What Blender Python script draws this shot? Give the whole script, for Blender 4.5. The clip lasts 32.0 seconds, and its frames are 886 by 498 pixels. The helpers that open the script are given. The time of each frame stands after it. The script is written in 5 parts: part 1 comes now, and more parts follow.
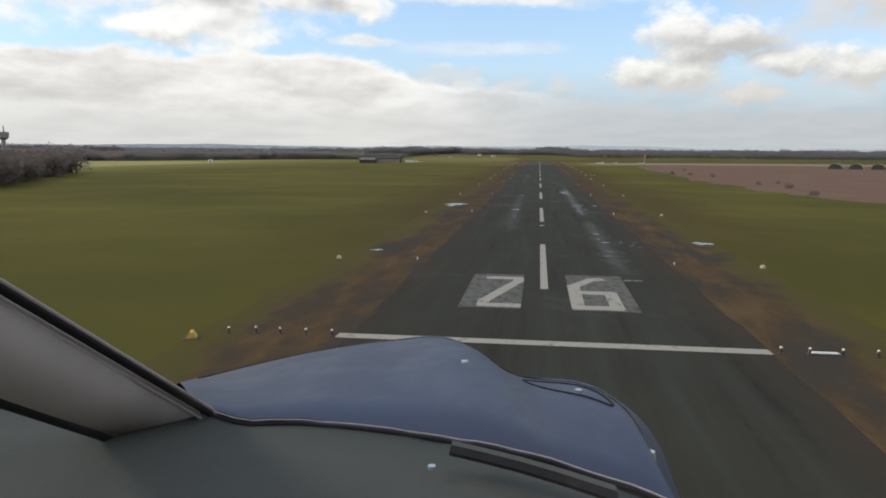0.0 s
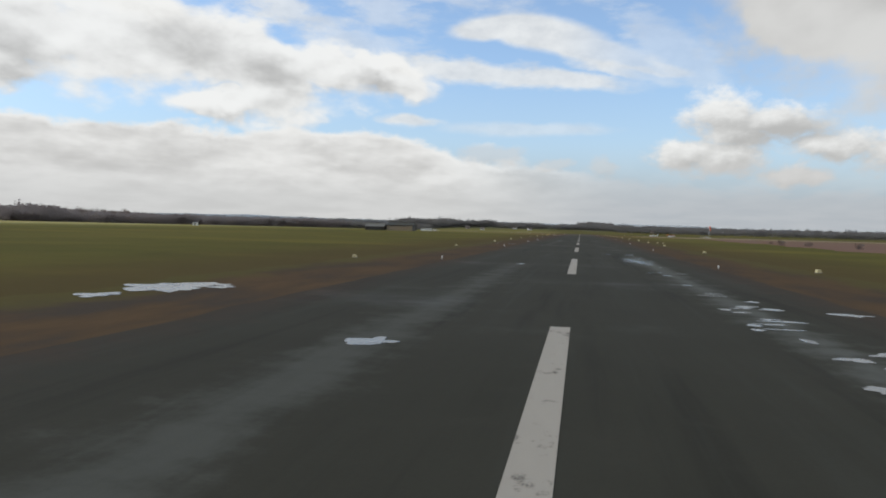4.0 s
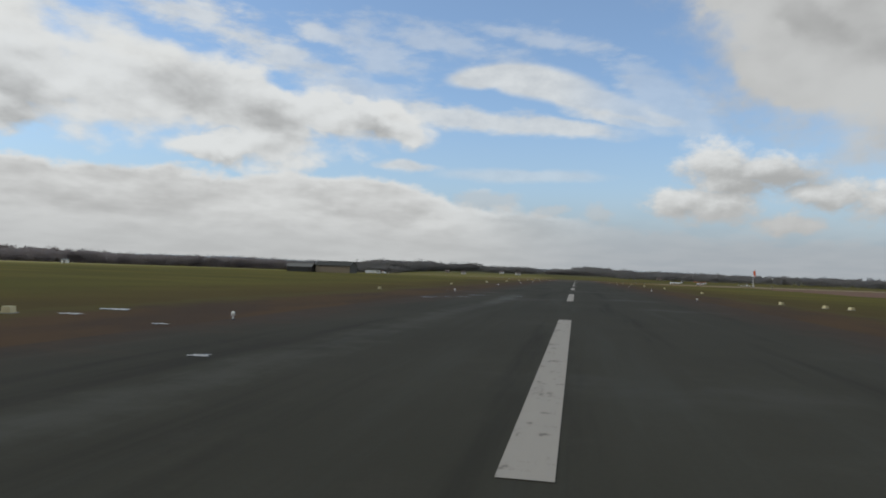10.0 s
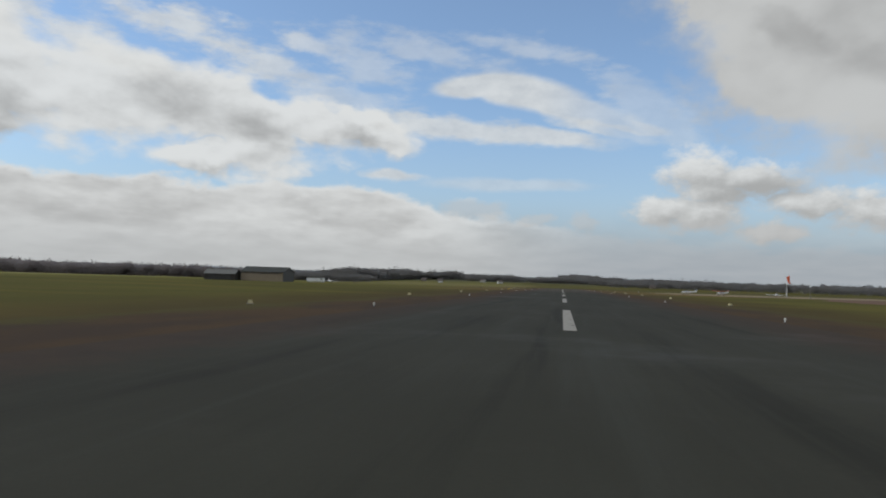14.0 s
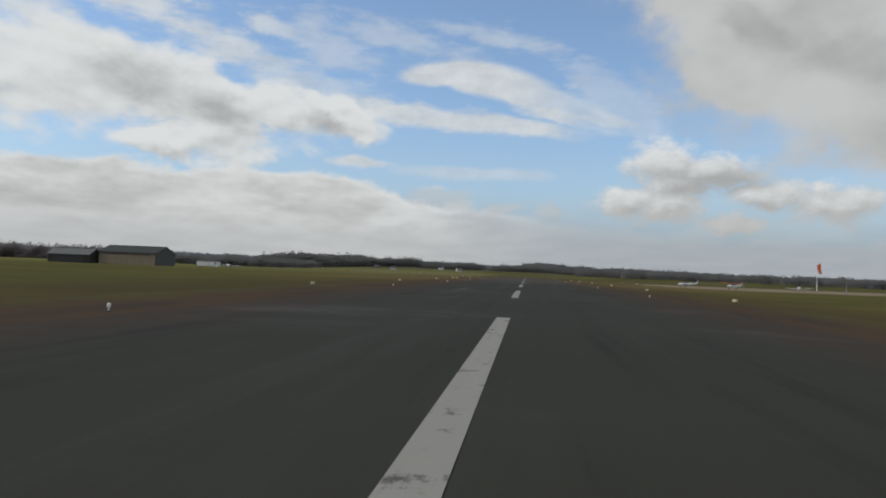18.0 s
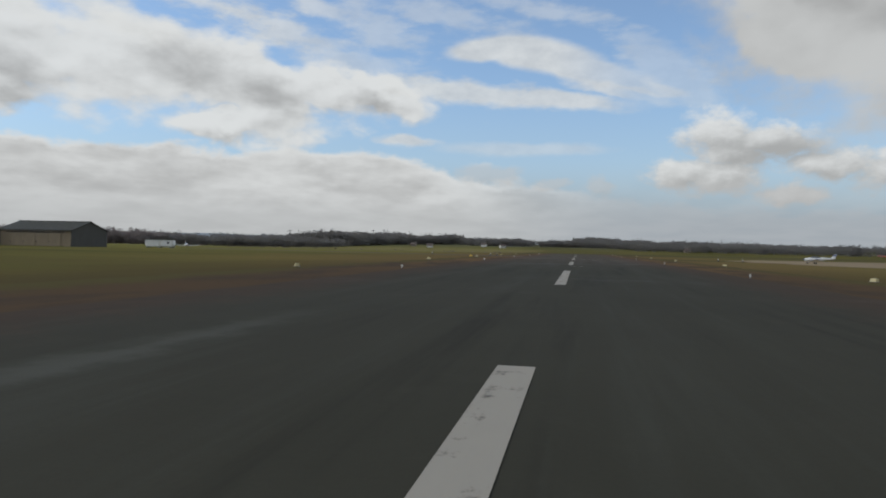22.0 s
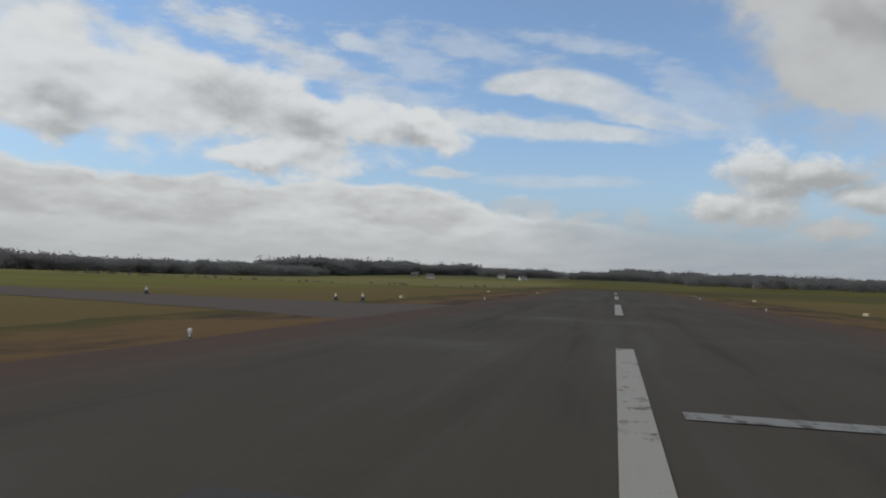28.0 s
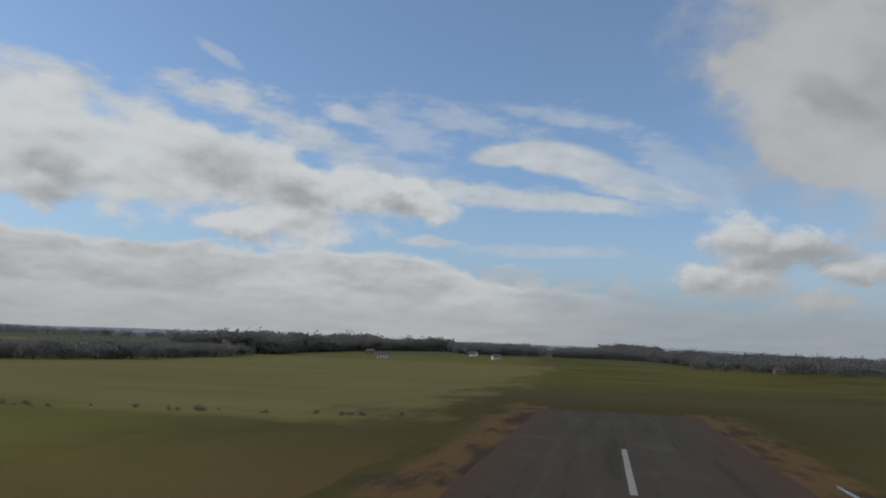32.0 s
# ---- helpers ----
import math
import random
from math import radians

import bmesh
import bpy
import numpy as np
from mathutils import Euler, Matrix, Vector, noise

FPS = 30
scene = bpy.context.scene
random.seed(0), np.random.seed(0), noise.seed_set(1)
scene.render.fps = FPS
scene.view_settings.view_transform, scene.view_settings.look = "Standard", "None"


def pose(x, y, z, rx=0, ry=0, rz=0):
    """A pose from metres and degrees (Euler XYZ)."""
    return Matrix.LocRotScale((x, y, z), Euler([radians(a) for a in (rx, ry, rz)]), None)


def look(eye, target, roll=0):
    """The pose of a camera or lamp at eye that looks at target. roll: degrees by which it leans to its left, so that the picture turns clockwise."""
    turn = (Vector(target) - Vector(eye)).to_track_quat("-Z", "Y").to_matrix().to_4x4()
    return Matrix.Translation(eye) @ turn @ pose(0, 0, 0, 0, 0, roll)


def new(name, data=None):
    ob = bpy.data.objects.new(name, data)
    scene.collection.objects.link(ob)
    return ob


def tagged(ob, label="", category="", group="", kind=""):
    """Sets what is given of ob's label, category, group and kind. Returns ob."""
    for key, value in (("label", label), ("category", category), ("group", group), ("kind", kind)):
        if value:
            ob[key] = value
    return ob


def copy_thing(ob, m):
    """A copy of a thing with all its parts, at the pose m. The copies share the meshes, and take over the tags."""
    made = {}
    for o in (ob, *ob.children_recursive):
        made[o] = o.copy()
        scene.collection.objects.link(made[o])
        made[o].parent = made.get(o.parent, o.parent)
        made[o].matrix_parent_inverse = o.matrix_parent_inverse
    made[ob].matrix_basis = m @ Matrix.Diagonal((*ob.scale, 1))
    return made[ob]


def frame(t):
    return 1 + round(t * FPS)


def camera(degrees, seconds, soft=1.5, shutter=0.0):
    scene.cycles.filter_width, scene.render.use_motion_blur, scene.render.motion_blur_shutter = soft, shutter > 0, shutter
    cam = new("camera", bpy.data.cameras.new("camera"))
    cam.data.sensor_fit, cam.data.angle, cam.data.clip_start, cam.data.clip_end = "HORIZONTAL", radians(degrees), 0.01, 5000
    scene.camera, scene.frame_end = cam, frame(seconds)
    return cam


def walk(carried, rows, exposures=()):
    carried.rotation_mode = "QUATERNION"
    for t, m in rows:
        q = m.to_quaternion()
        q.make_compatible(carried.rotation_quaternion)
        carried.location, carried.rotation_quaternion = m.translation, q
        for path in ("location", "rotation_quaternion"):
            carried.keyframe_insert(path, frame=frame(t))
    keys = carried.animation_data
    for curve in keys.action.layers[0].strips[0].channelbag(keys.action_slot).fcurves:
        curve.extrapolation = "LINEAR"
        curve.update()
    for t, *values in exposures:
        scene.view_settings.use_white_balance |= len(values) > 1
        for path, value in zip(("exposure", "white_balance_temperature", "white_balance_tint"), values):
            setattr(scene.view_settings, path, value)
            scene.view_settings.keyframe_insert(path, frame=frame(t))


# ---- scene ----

# ------------------------------------------------------------------ camera
LENS = 64.0
cam = camera(LENS, 32.0, soft=1.9)
# seconds, x, y, z, yaw, pitch, lean
PATH = [
    (0, -0.68, -59.91, 11.53, 7.63, -7.77, 0.26),
    (0.5, -0.38, -45.62, 10.29, 7.21, -7.71, 0.86),
    (1, -0.10, -30.88, 9.03, 7.72, -7.24, 1.46),
    (1.5, 0.12, -14.86, 7.63, 8.17, -6.47, 1.43),
    (2, 0.29, 1.60, 6.30, 9.46, -5.29, 1.41),
    (2.5, 0.39, 17.91, 5.27, 10.36, -4.52, 1.20),
    (3, 0.46, 34.11, 4.42, 10.42, -3.42, 0.99),
    (3.5, 0.52, 50.16, 3.73, 10.60, -2.47, 1.20),
    (5.5, 0.64, 112.32, 2.51, 11.88, -0.08, 2.03),
    (6, 0.67, 126.71, 2.39, 11.80, 0.11, 2.24),
    (6.5, 0.71, 140.50, 2.34, 11.50, -0.39, 2.11),
    (7, 0.74, 153.91, 2.32, 11.50, -0.21, 1.98),
    (7.5, 0.76, 166.97, 2.25, 12.02, 0.38, 1.87),
    (8, 0.77, 179.88, 2.18, 12.35, 1.02, 1.77),
    (8.5, 0.74, 192.94, 2.14, 11.76, 1.80, 1.87),
    (9, 0.68, 206.02, 2.14, 11.41, 2.87, 1.98),
    (9.5, 0.59, 219.22, 2.20, 11.07, 2.72, 2.00),
    (10, 0.49, 232.14, 2.26, 10.68, 1.95, 2.03),
    (10.5, 0.41, 244.28, 2.22, 10.35, 2.02, 1.02),
    (11, 0.32, 256.02, 2.15, 10.89, 2.44, 0.00),
    (11.5, 0.24, 267.60, 2.09, 11.03, 2.97, 1.41),
    (12, 0.13, 279.07, 2.06, 10.57, 1.24, 2.81),
    (13, -0.25, 302.08, 2.20, 11.89, 3.63, 2.65),
    (13.5, -0.37, 313.57, 2.19, 10.45, 2.95, 2.21),
    (14, -0.44, 325.05, 2.17, 9.60, 2.71, 1.77),
    (14.5, -0.51, 336.58, 2.16, 8.80, 2.49, 1.83),
    (16.5, -0.37, 382.55, 2.21, 7.33, 2.32, 2.07),
    (17, -0.04, 393.64, 2.20, 6.94, 1.71, 2.13),
    (17.5, 0.52, 404.50, 2.17, 6.20, 1.68, 2.21),
    (18, 1.05, 415.24, 2.15, 6.82, 1.84, 2.29),
    (18.5, 1.29, 425.94, 2.17, 7.50, 2.37, 1.69),
    (19, 1.40, 436.46, 2.20, 8.60, 2.71, 1.09),
    (19.5, 1.43, 446.55, 2.19, 9.42, 2.75, 1.02),
    (20, 1.39, 456.47, 2.17, 10.38, 2.44, 0.94),
    (20.5, 1.28, 466.31, 2.16, 9.51, 1.56, 1.43),
    (21, 1.15, 476.32, 2.16, 8.84, 0.93, 1.93),
    (21.5, 1.07, 486.74, 2.10, 9.57, 0.75, 1.59),
    (22, 1.00, 497.69, 2.06, 10.78, -0.09, 1.25),
    (22.5, 0.90, 509.53, 2.08, 11.62, -0.24, 1.41),
    (23, 0.83, 521.81, 2.11, 9.48, -1.97, 1.56),
    (23.5, 0.82, 534.07, 2.09, 10.77, -0.94, 1.46),
    (24, 0.82, 546.62, 2.08, 9.85, -0.22, 1.35),
    (24.5, 0.80, 559.68, 2.11, 10.27, 0.02, 1.41),
    (25, 0.75, 573.14, 2.14, 10.58, -0.06, 1.46),
    (25.5, 0.66, 586.90, 2.09, 11.62, -0.80, 1.45),
    (27.5, -0.09, 645.86, 2.08, 12.51, -0.11, 1.41),
    (28, -0.44, 661.93, 2.49, 13.65, 2.39, 1.87),
    (28.5, -0.97, 678.16, 2.84, 13.70, 3.93, 1.67),
    (29, -1.48, 693.79, 3.42, 14.20, 6.78, 1.46),
    (29.5, -1.72, 707.81, 4.61, 15.19, 7.71, 1.69),
    (30, -1.88, 721.29, 6.00, 15.94, 8.40, 1.93),
    (30.5, -2.08, 735.04, 7.27, 14.87, 8.30, 1.17),
    (31, -2.28, 748.79, 8.60, 13.71, 8.16, 0.42),
    (31.5, -2.48, 762.54, 10.07, 13.44, 7.95, 1.33),
    (32, -2.68, 776.29, 11.60, 12.86, 7.97, 2.24),
]
EXPO = [(0.0, 0.54, 6560, 9), (1.5, 0.56, 6540, 9), (3.0, 0.44, 6480, 9), (6.0, 0.18, 6420, 8.5), (9.0, 0.08, 6370, 8), (18.0, 0.04, 6320, 8), (27.0, 0.0, 6270, 8), (32.0, -0.24, 6180, 8)]
walk(cam, [(t, pose(x, y, z, 90, 0, yaw) @ pose(0, 0, 0, pitch, 0, 0) @ pose(0, 0, 0, 0, 0, lean))
           for t, x, y, z, yaw, pitch, lean in PATH], EXPO)

# ------------------------------------------------------------------ node helpers


def link(nt, a, b):
    nt.links.new(a, b)


def put(nt, socket, value):
    if isinstance(value, bpy.types.NodeSocket):
        nt.links.new(value, socket)
    else:
        socket.default_value = value


def nmath(nt, op, a, b=0.0, c=0.0, clamp=False):
    n = nt.nodes.new("ShaderNodeMath")
    n.operation, n.use_clamp = op, clamp
    for s, v in zip(n.inputs, (a, b, c)):
        put(nt, s, v)
    return n.outputs[0]


def vmath(nt, op, a, b=(0, 0, 0), scale=None):
    n = nt.nodes.new("ShaderNodeVectorMath")
    n.operation = op
    put(nt, n.inputs[0], a)
    if op not in ("LENGTH", "NORMALIZE", "SCALE"):
        put(nt, n.inputs[1], b)
    if scale is not None:
        put(nt, n.inputs["Scale"], scale)
    return n.outputs["Value"] if op == "LENGTH" else n.outputs[0]


def nmix(nt, f, a, b, blend="MIX"):
    n = nt.nodes.new("ShaderNodeMix")
    n.data_type, n.blend_type = "RGBA", blend
    put(nt, n.inputs[0], f)
    for s, v in ((n.inputs[6], a), (n.inputs[7], b)):
        put(nt, s, v if isinstance(v, bpy.types.NodeSocket) else (*v[:3], 1))
    return n.outputs[2]


def nnoise(nt, vec, scale, detail=4.0, rough=0.55, distort=0.0):
    n = nt.nodes.new("ShaderNodeTexNoise")
    put(nt, n.inputs["Vector"], vec)
    n.inputs["Scale"].default_value = scale
    n.inputs["Detail"].default_value = detail
    n.inputs["Roughness"].default_value = rough
    n.inputs["Distortion"].default_value = distort
    return n


def nstep(nt, v, lo, hi):
    n = nt.nodes.new("ShaderNodeMapRange")
    n.interpolation_type = "SMOOTHSTEP"
    put(nt, n.inputs[0], v)
    n.inputs[1].default_value, n.inputs[2].default_value = lo, hi
    return n.outputs[0]


# ------------------------------------------------------------------ world: sky with clouds
SUN_EL, SUN_AZ = 36.0, -100.0
world = bpy.data.worlds.new("sky")
scene.world = world
world.use_nodes = True
wt = world.node_tree
wt.nodes.clear()
sky = wt.nodes.new("ShaderNodeTexSky")
sky.sky_type, sky.sun_disc = "NISHITA", False
sky.sun_elevation, sky.sun_rotation = radians(SUN_EL), radians(SUN_AZ)
sky.air_density, sky.dust_density, sky.ozone_density = 1.0, 0.6, 1.6
coord = wt.nodes.new("ShaderNodeTexCoord")
sep = wt.nodes.new("ShaderNodeSeparateXYZ")
link(wt, vmath(wt, "NORMALIZE", coord.outputs["Generated"]), sep.inputs[0])
azim = nmath(wt, "DEGREES", nmath(wt, "ARCTAN2", sep.outputs[0], sep.outputs[1]))
elev = nmath(wt, "DEGREES", nmath(wt, "ARCSINE", sep.outputs[2]))
comb = wt.nodes.new("ShaderNodeCombineXYZ")
link(wt, azim, comb.inputs[0]), link(wt, elev, comb.inputs[1])
flat = comb.outputs[0]
direction = sep.inputs[0].links[0].from_socket
# azimuth, elevation, half width, half height, tilt of each cloud in degrees
CUMULUS = [(10.2, 8.9, 2.3, 1.7, 0), (13.9, 8.2, 3.3, 1.2, 0), (11.6, 7.4, 2.6, 1.2, 0), (7.4, 6.1, 1.9, 1.1, 0), (10.0, 5.9, 3.0, 1.3, 0), (17.8, 6.6, 3.2, 1.0, -4),
           (15.1, 4.5, 2.3, 0.8, 0), (22.2, 5.8, 2.6, 1.4, 0), (1.7, 5.2, 1.1, 0.7, 0), (-2.2, 5.2, 1.1, 0.5, 0), (-7.4, 5.8, 2.6, 0.7, 0)]
HIGH = [(-50, 13.4, 9, 4.2, -4), (-42.5, 13.6, 7, 3.7, -8), (-36.5, 12.9, 7, 3.3, -6), (-31.5, 13.0, 7, 3.1, -12), (-25.6, 12.6, 5.5, 2.4, -14), (-24.6, 10.2, 3.6, 2.6, 8),
        (-28.2, 9.1, 3.8, 1.1, 2), (-43.2, 10.9, 3.4, 1.9, 0), (-20.0, 12.0, 4.6, 1.9, -12), (-16.2, 11.8, 3.8, 1.4, -10)]
RIPPLED = [(-46, 17.4, 8, 1.5, -10), (-39.5, 17.2, 4.6, 1.1, -16), (-31.2, 18.6, 4.4, 0.9, -5), (-28, 17.3, 3.2, 0.7, -8), (-36, 15.9, 6, 0.8, -8), (-22.5, 16.0, 7, 1.0, -18), (-17.6, 14.2, 6, 1.1, -18),
           (-20.5, 18.2, 2.6, 0.7, -12), (-12.2, 18.3, 5.0, 0.9, -8), (-16.4, 17.2, 3.4, 1.4, -15), (-2.4, 18.4, 4.2, 0.7, -10)]
LENS = [(-7.0, 15.8, 4.4, 1.05, 4), (-3.4, 15.3, 5.6, 1.5, -10), (0.4, 14.0, 6.0, 1.1, -13), (4.0, 12.9, 4.6, 0.6, -13)]
STREAKS = [(-9.5, 12.4, 6.4, 1.0, -3), (-3.0, 11.9, 7.6, 0.8, -4), (3.4, 12.3, 4.2, 0.6, -12), (-14, 8.5, 2.2, 0.5, 0), (6.6, 13.8, 4.4, 1.8, -35), (8.4, 12.4, 2.4, 0.9, -25)]
HAZY = [(-4.4, 8.0, 6.6, 0.55, 0), (-31.5, 21.6, 2.0, 0.5, -24)]
GREAT = [(20.0, 18.4, 10.4, 7.8, -30), (15.6, 15.2, 5.2, 3.0, -40), (25, 13.0, 8.6, 4.4, -20), (11.8, 21.5, 3.2, 2.6, -35), (24, 25, 14, 8, 0)]
SHADED = [(-30.6, 13.3, 4.2, 1.9, -18), (-25.0, 11.8, 3.8, 1.5, -24), (-17.0, 11.6, 1.8, 0.9, -20), (-42.6, 10.7, 3.2, 1.9, -10), (-42.8, 10.6, 2.2, 1.2, -10), (24.5, 15.6, 5.5, 2.2, -8), (16.5, 18.6, 4.0, 1.4, -30), (14.4, 7.6, 3.4, 0.9, 0)]


def nearest(vec, rows):
    """How far inside the nearest of the clouds: 1 at its middle, 0 at its edge."""
    best = None
    for az, el, rx, ry, tilt in rows:
        m = wt.nodes.new("ShaderNodeMapping")
        m.vector_type = "TEXTURE"
        link(wt, vec, m.inputs["Vector"])
        m.inputs["Location"].default_value = (az, el, 0)
        m.inputs["Rotation"].default_value = (0, 0, radians(tilt))
        m.inputs["Scale"].default_value = (rx, ry, 1)
        d = nmath(wt, "SUBTRACT", 1.0, vmath(wt, "LENGTH", m.outputs[0]))
        best = d if best is None else nmath(wt, "SMOOTH_MAX", best, d, 0.12)
    return best


def pushed(vec, scale, reach, seed, stretch=(0.6, 1.0, 1.0), detail=3.0):
    """The place moved about by noise, so that outlines billow."""
    n = nnoise(wt, vmath(wt, "ADD", vmath(wt, "MULTIPLY", vec, stretch), (seed, seed * 0.7, 0)), scale, detail, 0.55)
    return vmath(wt, "ADD", vec, vmath(wt, "MULTIPLY", vmath(wt, "SUBTRACT", n.outputs["Color"], (0.5, 0.5, 0.5)), reach))


def swell(vec, scale, gain, seed, stretch=(0.6, 1.0, 1.0), detail=5.0, rough=0.58):
    n = nnoise(wt, vmath(wt, "ADD", vmath(wt, "MULTIPLY", vec, stretch), (seed, -seed, 0)), scale, detail, rough)
    return nmath(wt, "MULTIPLY", nmath(wt, "SUBTRACT", n.outputs[0], 0.5), gain)


def combed(vec, seed):
    m = wt.nodes.new("ShaderNodeMapping")
    m.inputs["Rotation"].default_value, m.inputs["Scale"].default_value = (0, 0, radians(14)), (0.34, 1.0, 1.0)
    link(wt, vec, m.inputs["Vector"])
    return swell(m.outputs[0], 0.80, 3.6, seed, (1, 1, 1), 6.0, 0.62)


def heaped(vec):
    """The heaped clouds, near and high: one field of thickness."""
    v = pushed(pushed(vec, 0.40, (4.4, 3.0, 0), 3.0), 1.3, (1.1, 1.0, 0), 8.0)
    high = nmath(wt, "ADD", nearest(v, HIGH), swell(vec, 0.45, 1.7, 5.0, (0.55, 1.0, 1.0), 4.0, 0.46))
    w = pushed(pushed(vec, 0.55, (2.6, 1.5, 0), 6.0), 1.6, (0.8, 0.7, 0), 9.0)
    low = nmath(wt, "ADD", nearest(w, CUMULUS), swell(vec, 0.85, 1.5, 7.0, (0.7, 1.0, 1.0), 6.0, 0.6))
    return nmath(wt, "MAXIMUM", high, nmath(wt, "MULTIPLY", low, 0.75))


def perspective(vec):
    """Azimuth and elevation laid out on the far cloud deck, so that lumps close up towards the horizon."""
    s_ = wt.nodes.new("ShaderNodeSeparateXYZ")
    link(wt, vec, s_.inputs[0])
    far_ = nmath(wt, "DIVIDE", 34.0, nmath(wt, "ADD", nmath(wt, "MAXIMUM", s_.outputs[1], 0.0), 2.2))
    c_ = wt.nodes.new("ShaderNodeCombineXYZ")
    link(wt, nmath(wt, "MULTIPLY", s_.outputs[0], 0.36), c_.inputs[0])
    link(wt, far_, c_.inputs[1])
    return c_.outputs[0]


def deck(vec):
    return nmath(wt, "ADD", swell(perspective(pushed(vec, 0.6, (1.4, 0.5, 0), 12.0)), 0.72, 2.4, 2.0, (1.0, 1.0, 1.0), 3.0, 0.45), swell(vec, 1.2, 0.4, 11.0, (0.5, 1.0, 1.0), 3.0, 0.5))


def relief(field, here, shift, gain):
    """Light from above: bright where the cloud thins upwards, grey where it thickens."""
    there = field(vmath(wt, "ADD", flat, (*shift, 0)))
    return nmath(wt, "MULTIPLY", nmath(wt, "SUBTRACT", here, there), gain)


heap = heaped(flat)
faint = nmath(wt, "MULTIPLY", nmath(wt, "MULTIPLY", nstep(wt, azim, 6.0, 2.5), nstep(wt, elev, 7.8, 6.8)), 0.45)
heap_cover = nmath(wt, "MULTIPLY", nstep(wt, heap, -0.36, 0.30), nmath(wt, "SUBTRACT", 0.96, faint))
heap_light = nmath(wt, "ADD", relief(heaped, heap, (-0.4, 0.7), 0.62), nmath(wt, "MULTIPLY", heap, -0.10))
shaded = nmath(wt, "ADD", nearest(pushed(flat, 0.5, (2.4, 1.6, 0), 21.0), SHADED), swell(flat, 0.6, 0.6, 23.0))
heap_light = nmath(wt, "SUBTRACT", heap_light, nmath(wt, "MULTIPLY", nstep(wt, shaded, -0.4, 0.8), 0.46))
heap_light = nmath(wt, "SUBTRACT", heap_light, nmath(wt, "MULTIPLY", nmath(wt, "MULTIPLY", nstep(wt, elev, 10.5, 8.5), nstep(wt, azim, -9.0, -3.0)), 0.42))
heap_col = nmix(wt, nstep(wt, heap_light, -0.95, 0.22), (3.9, 3.82, 3.7), (7.15, 7.1, 6.95))
heap_col = nmix(wt, nmath(wt, "MULTIPLY", nmath(wt, "MAXIMUM", nmath(wt, "MULTIPLY", nstep(wt, azim, 6.0, 2.5), nstep(wt, elev, 7.2, 6.4)), nstep(wt, elev, 5.6, 4.8)), 0.75), heap_col, (4.6, 4.5, 4.4))

comb_tone = combed(flat, 4.0)
wisp = nmath(wt, "ADD", nmath(wt, "MAXIMUM", nmath(wt, "MULTIPLY", nearest(pushed(flat, 0.5, (4.0, 2.0, 0), 13.0), RIPPLED), 0.95), -1.4), comb_tone)
wisp_cover = nmath(wt, "MULTIPLY", nstep(wt, wisp, -0.75, 0.75), nmath(wt, "SUBTRACT", 0.84, nmath(wt, "MULTIPLY", nstep(wt, azim, -27.0, -15.0), 0.40)))
ribbon = nmath(wt, "ADD", nearest(pushed(flat, 0.45, (2.4, 1.2, 0), 17.0), STREAKS), nmath(wt, "MULTIPLY", comb_tone, 0.38))
ribbon_cover = nmath(wt, "MULTIPLY", nstep(wt, ribbon, -0.32, 0.45), nmath(wt, "SUBTRACT", 0.86, nmath(wt, "MULTIPLY", nstep(wt, azim, 1.0, 5.0), 0.5)))
lens = nmath(wt, "ADD", nearest(pushed(flat, 0.35, (1.8, 0.8, 0), 53.0), LENS), swell(flat, 0.6, 0.35, 59.0, (0.4, 1, 1), 4.0))
lens_cover = nmath(wt, "MULTIPLY", nstep(wt, lens, -0.10, 0.34), nmath(wt, "SUBTRACT", 0.92, nmath(wt, "MULTIPLY", nstep(wt, azim, -3.0, 5.0), 0.42)))
hazy = nmath(wt, "ADD", nearest(pushed(flat, 0.45, (2.4, 0.8, 0), 61.0), HAZY), nmath(wt, "MULTIPLY", comb_tone, 0.25))
hazy_cover = nmath(wt, "MULTIPLY", nstep(wt, hazy, -0.35, 0.5), 0.42)
thin_col = nmix(wt, nstep(wt, swell(flat, 0.7, 1.6, 29.0), -0.5, 0.4), (5.3, 5.45, 5.6), (6.8, 6.85, 6.8))

great_v = pushed(flat, 0.22, (9.0, 7.0, 0), 31.0, (1, 1, 1), 6.0)
great = nmath(wt, "ADD", nearest(great_v, GREAT), swell(flat, 0.40, 0.9, 33.0))
great_cover = nmath(wt, "MULTIPLY", nstep(wt, great, -0.46, 0.32), 0.98)
great_tone = nmath(wt, "SUBTRACT", nmath(wt, "ADD", swell(flat, 0.16, 1.5, 37.0, (0.8, 1, 1), 4.0, 0.5), nmath(wt, "MULTIPLY", heap_light, 0.12)), nmath(wt, "MULTIPLY", nstep(wt, shaded, -0.2, 0.7), 0.35))
great_col = nmix(wt, nstep(wt, great_tone, -0.65, 0.35), (3.55, 3.48, 3.38), (5.45, 5.38, 5.24))

# the far bank: level, then breaking up into lumps to the right
edge = nmath(wt, "SUBTRACT", 7.35, nmath(wt, "MULTIPLY", nstep(wt, azim, -15.0, -9.0), 1.5))
edge = nmath(wt, "SUBTRACT", edge, nmath(wt, "MULTIPLY", nstep(wt, azim, -9.0, 3.0), 1.5))
edge = nmath(wt, "SUBTRACT", edge, nmath(wt, "MULTIPLY", nstep(wt, azim, 0.0, 14.0), 1.2))
lumps = deck(flat)
bank_in = nmath(wt, "ADD", nmath(wt, "SUBTRACT", edge, elev), nmath(wt, "ADD", nmath(wt, "MULTIPLY", lumps, 0.6), swell(flat, 0.40, 2.9, 41.0, (0.6, 1, 1), 5.0, 0.6)))
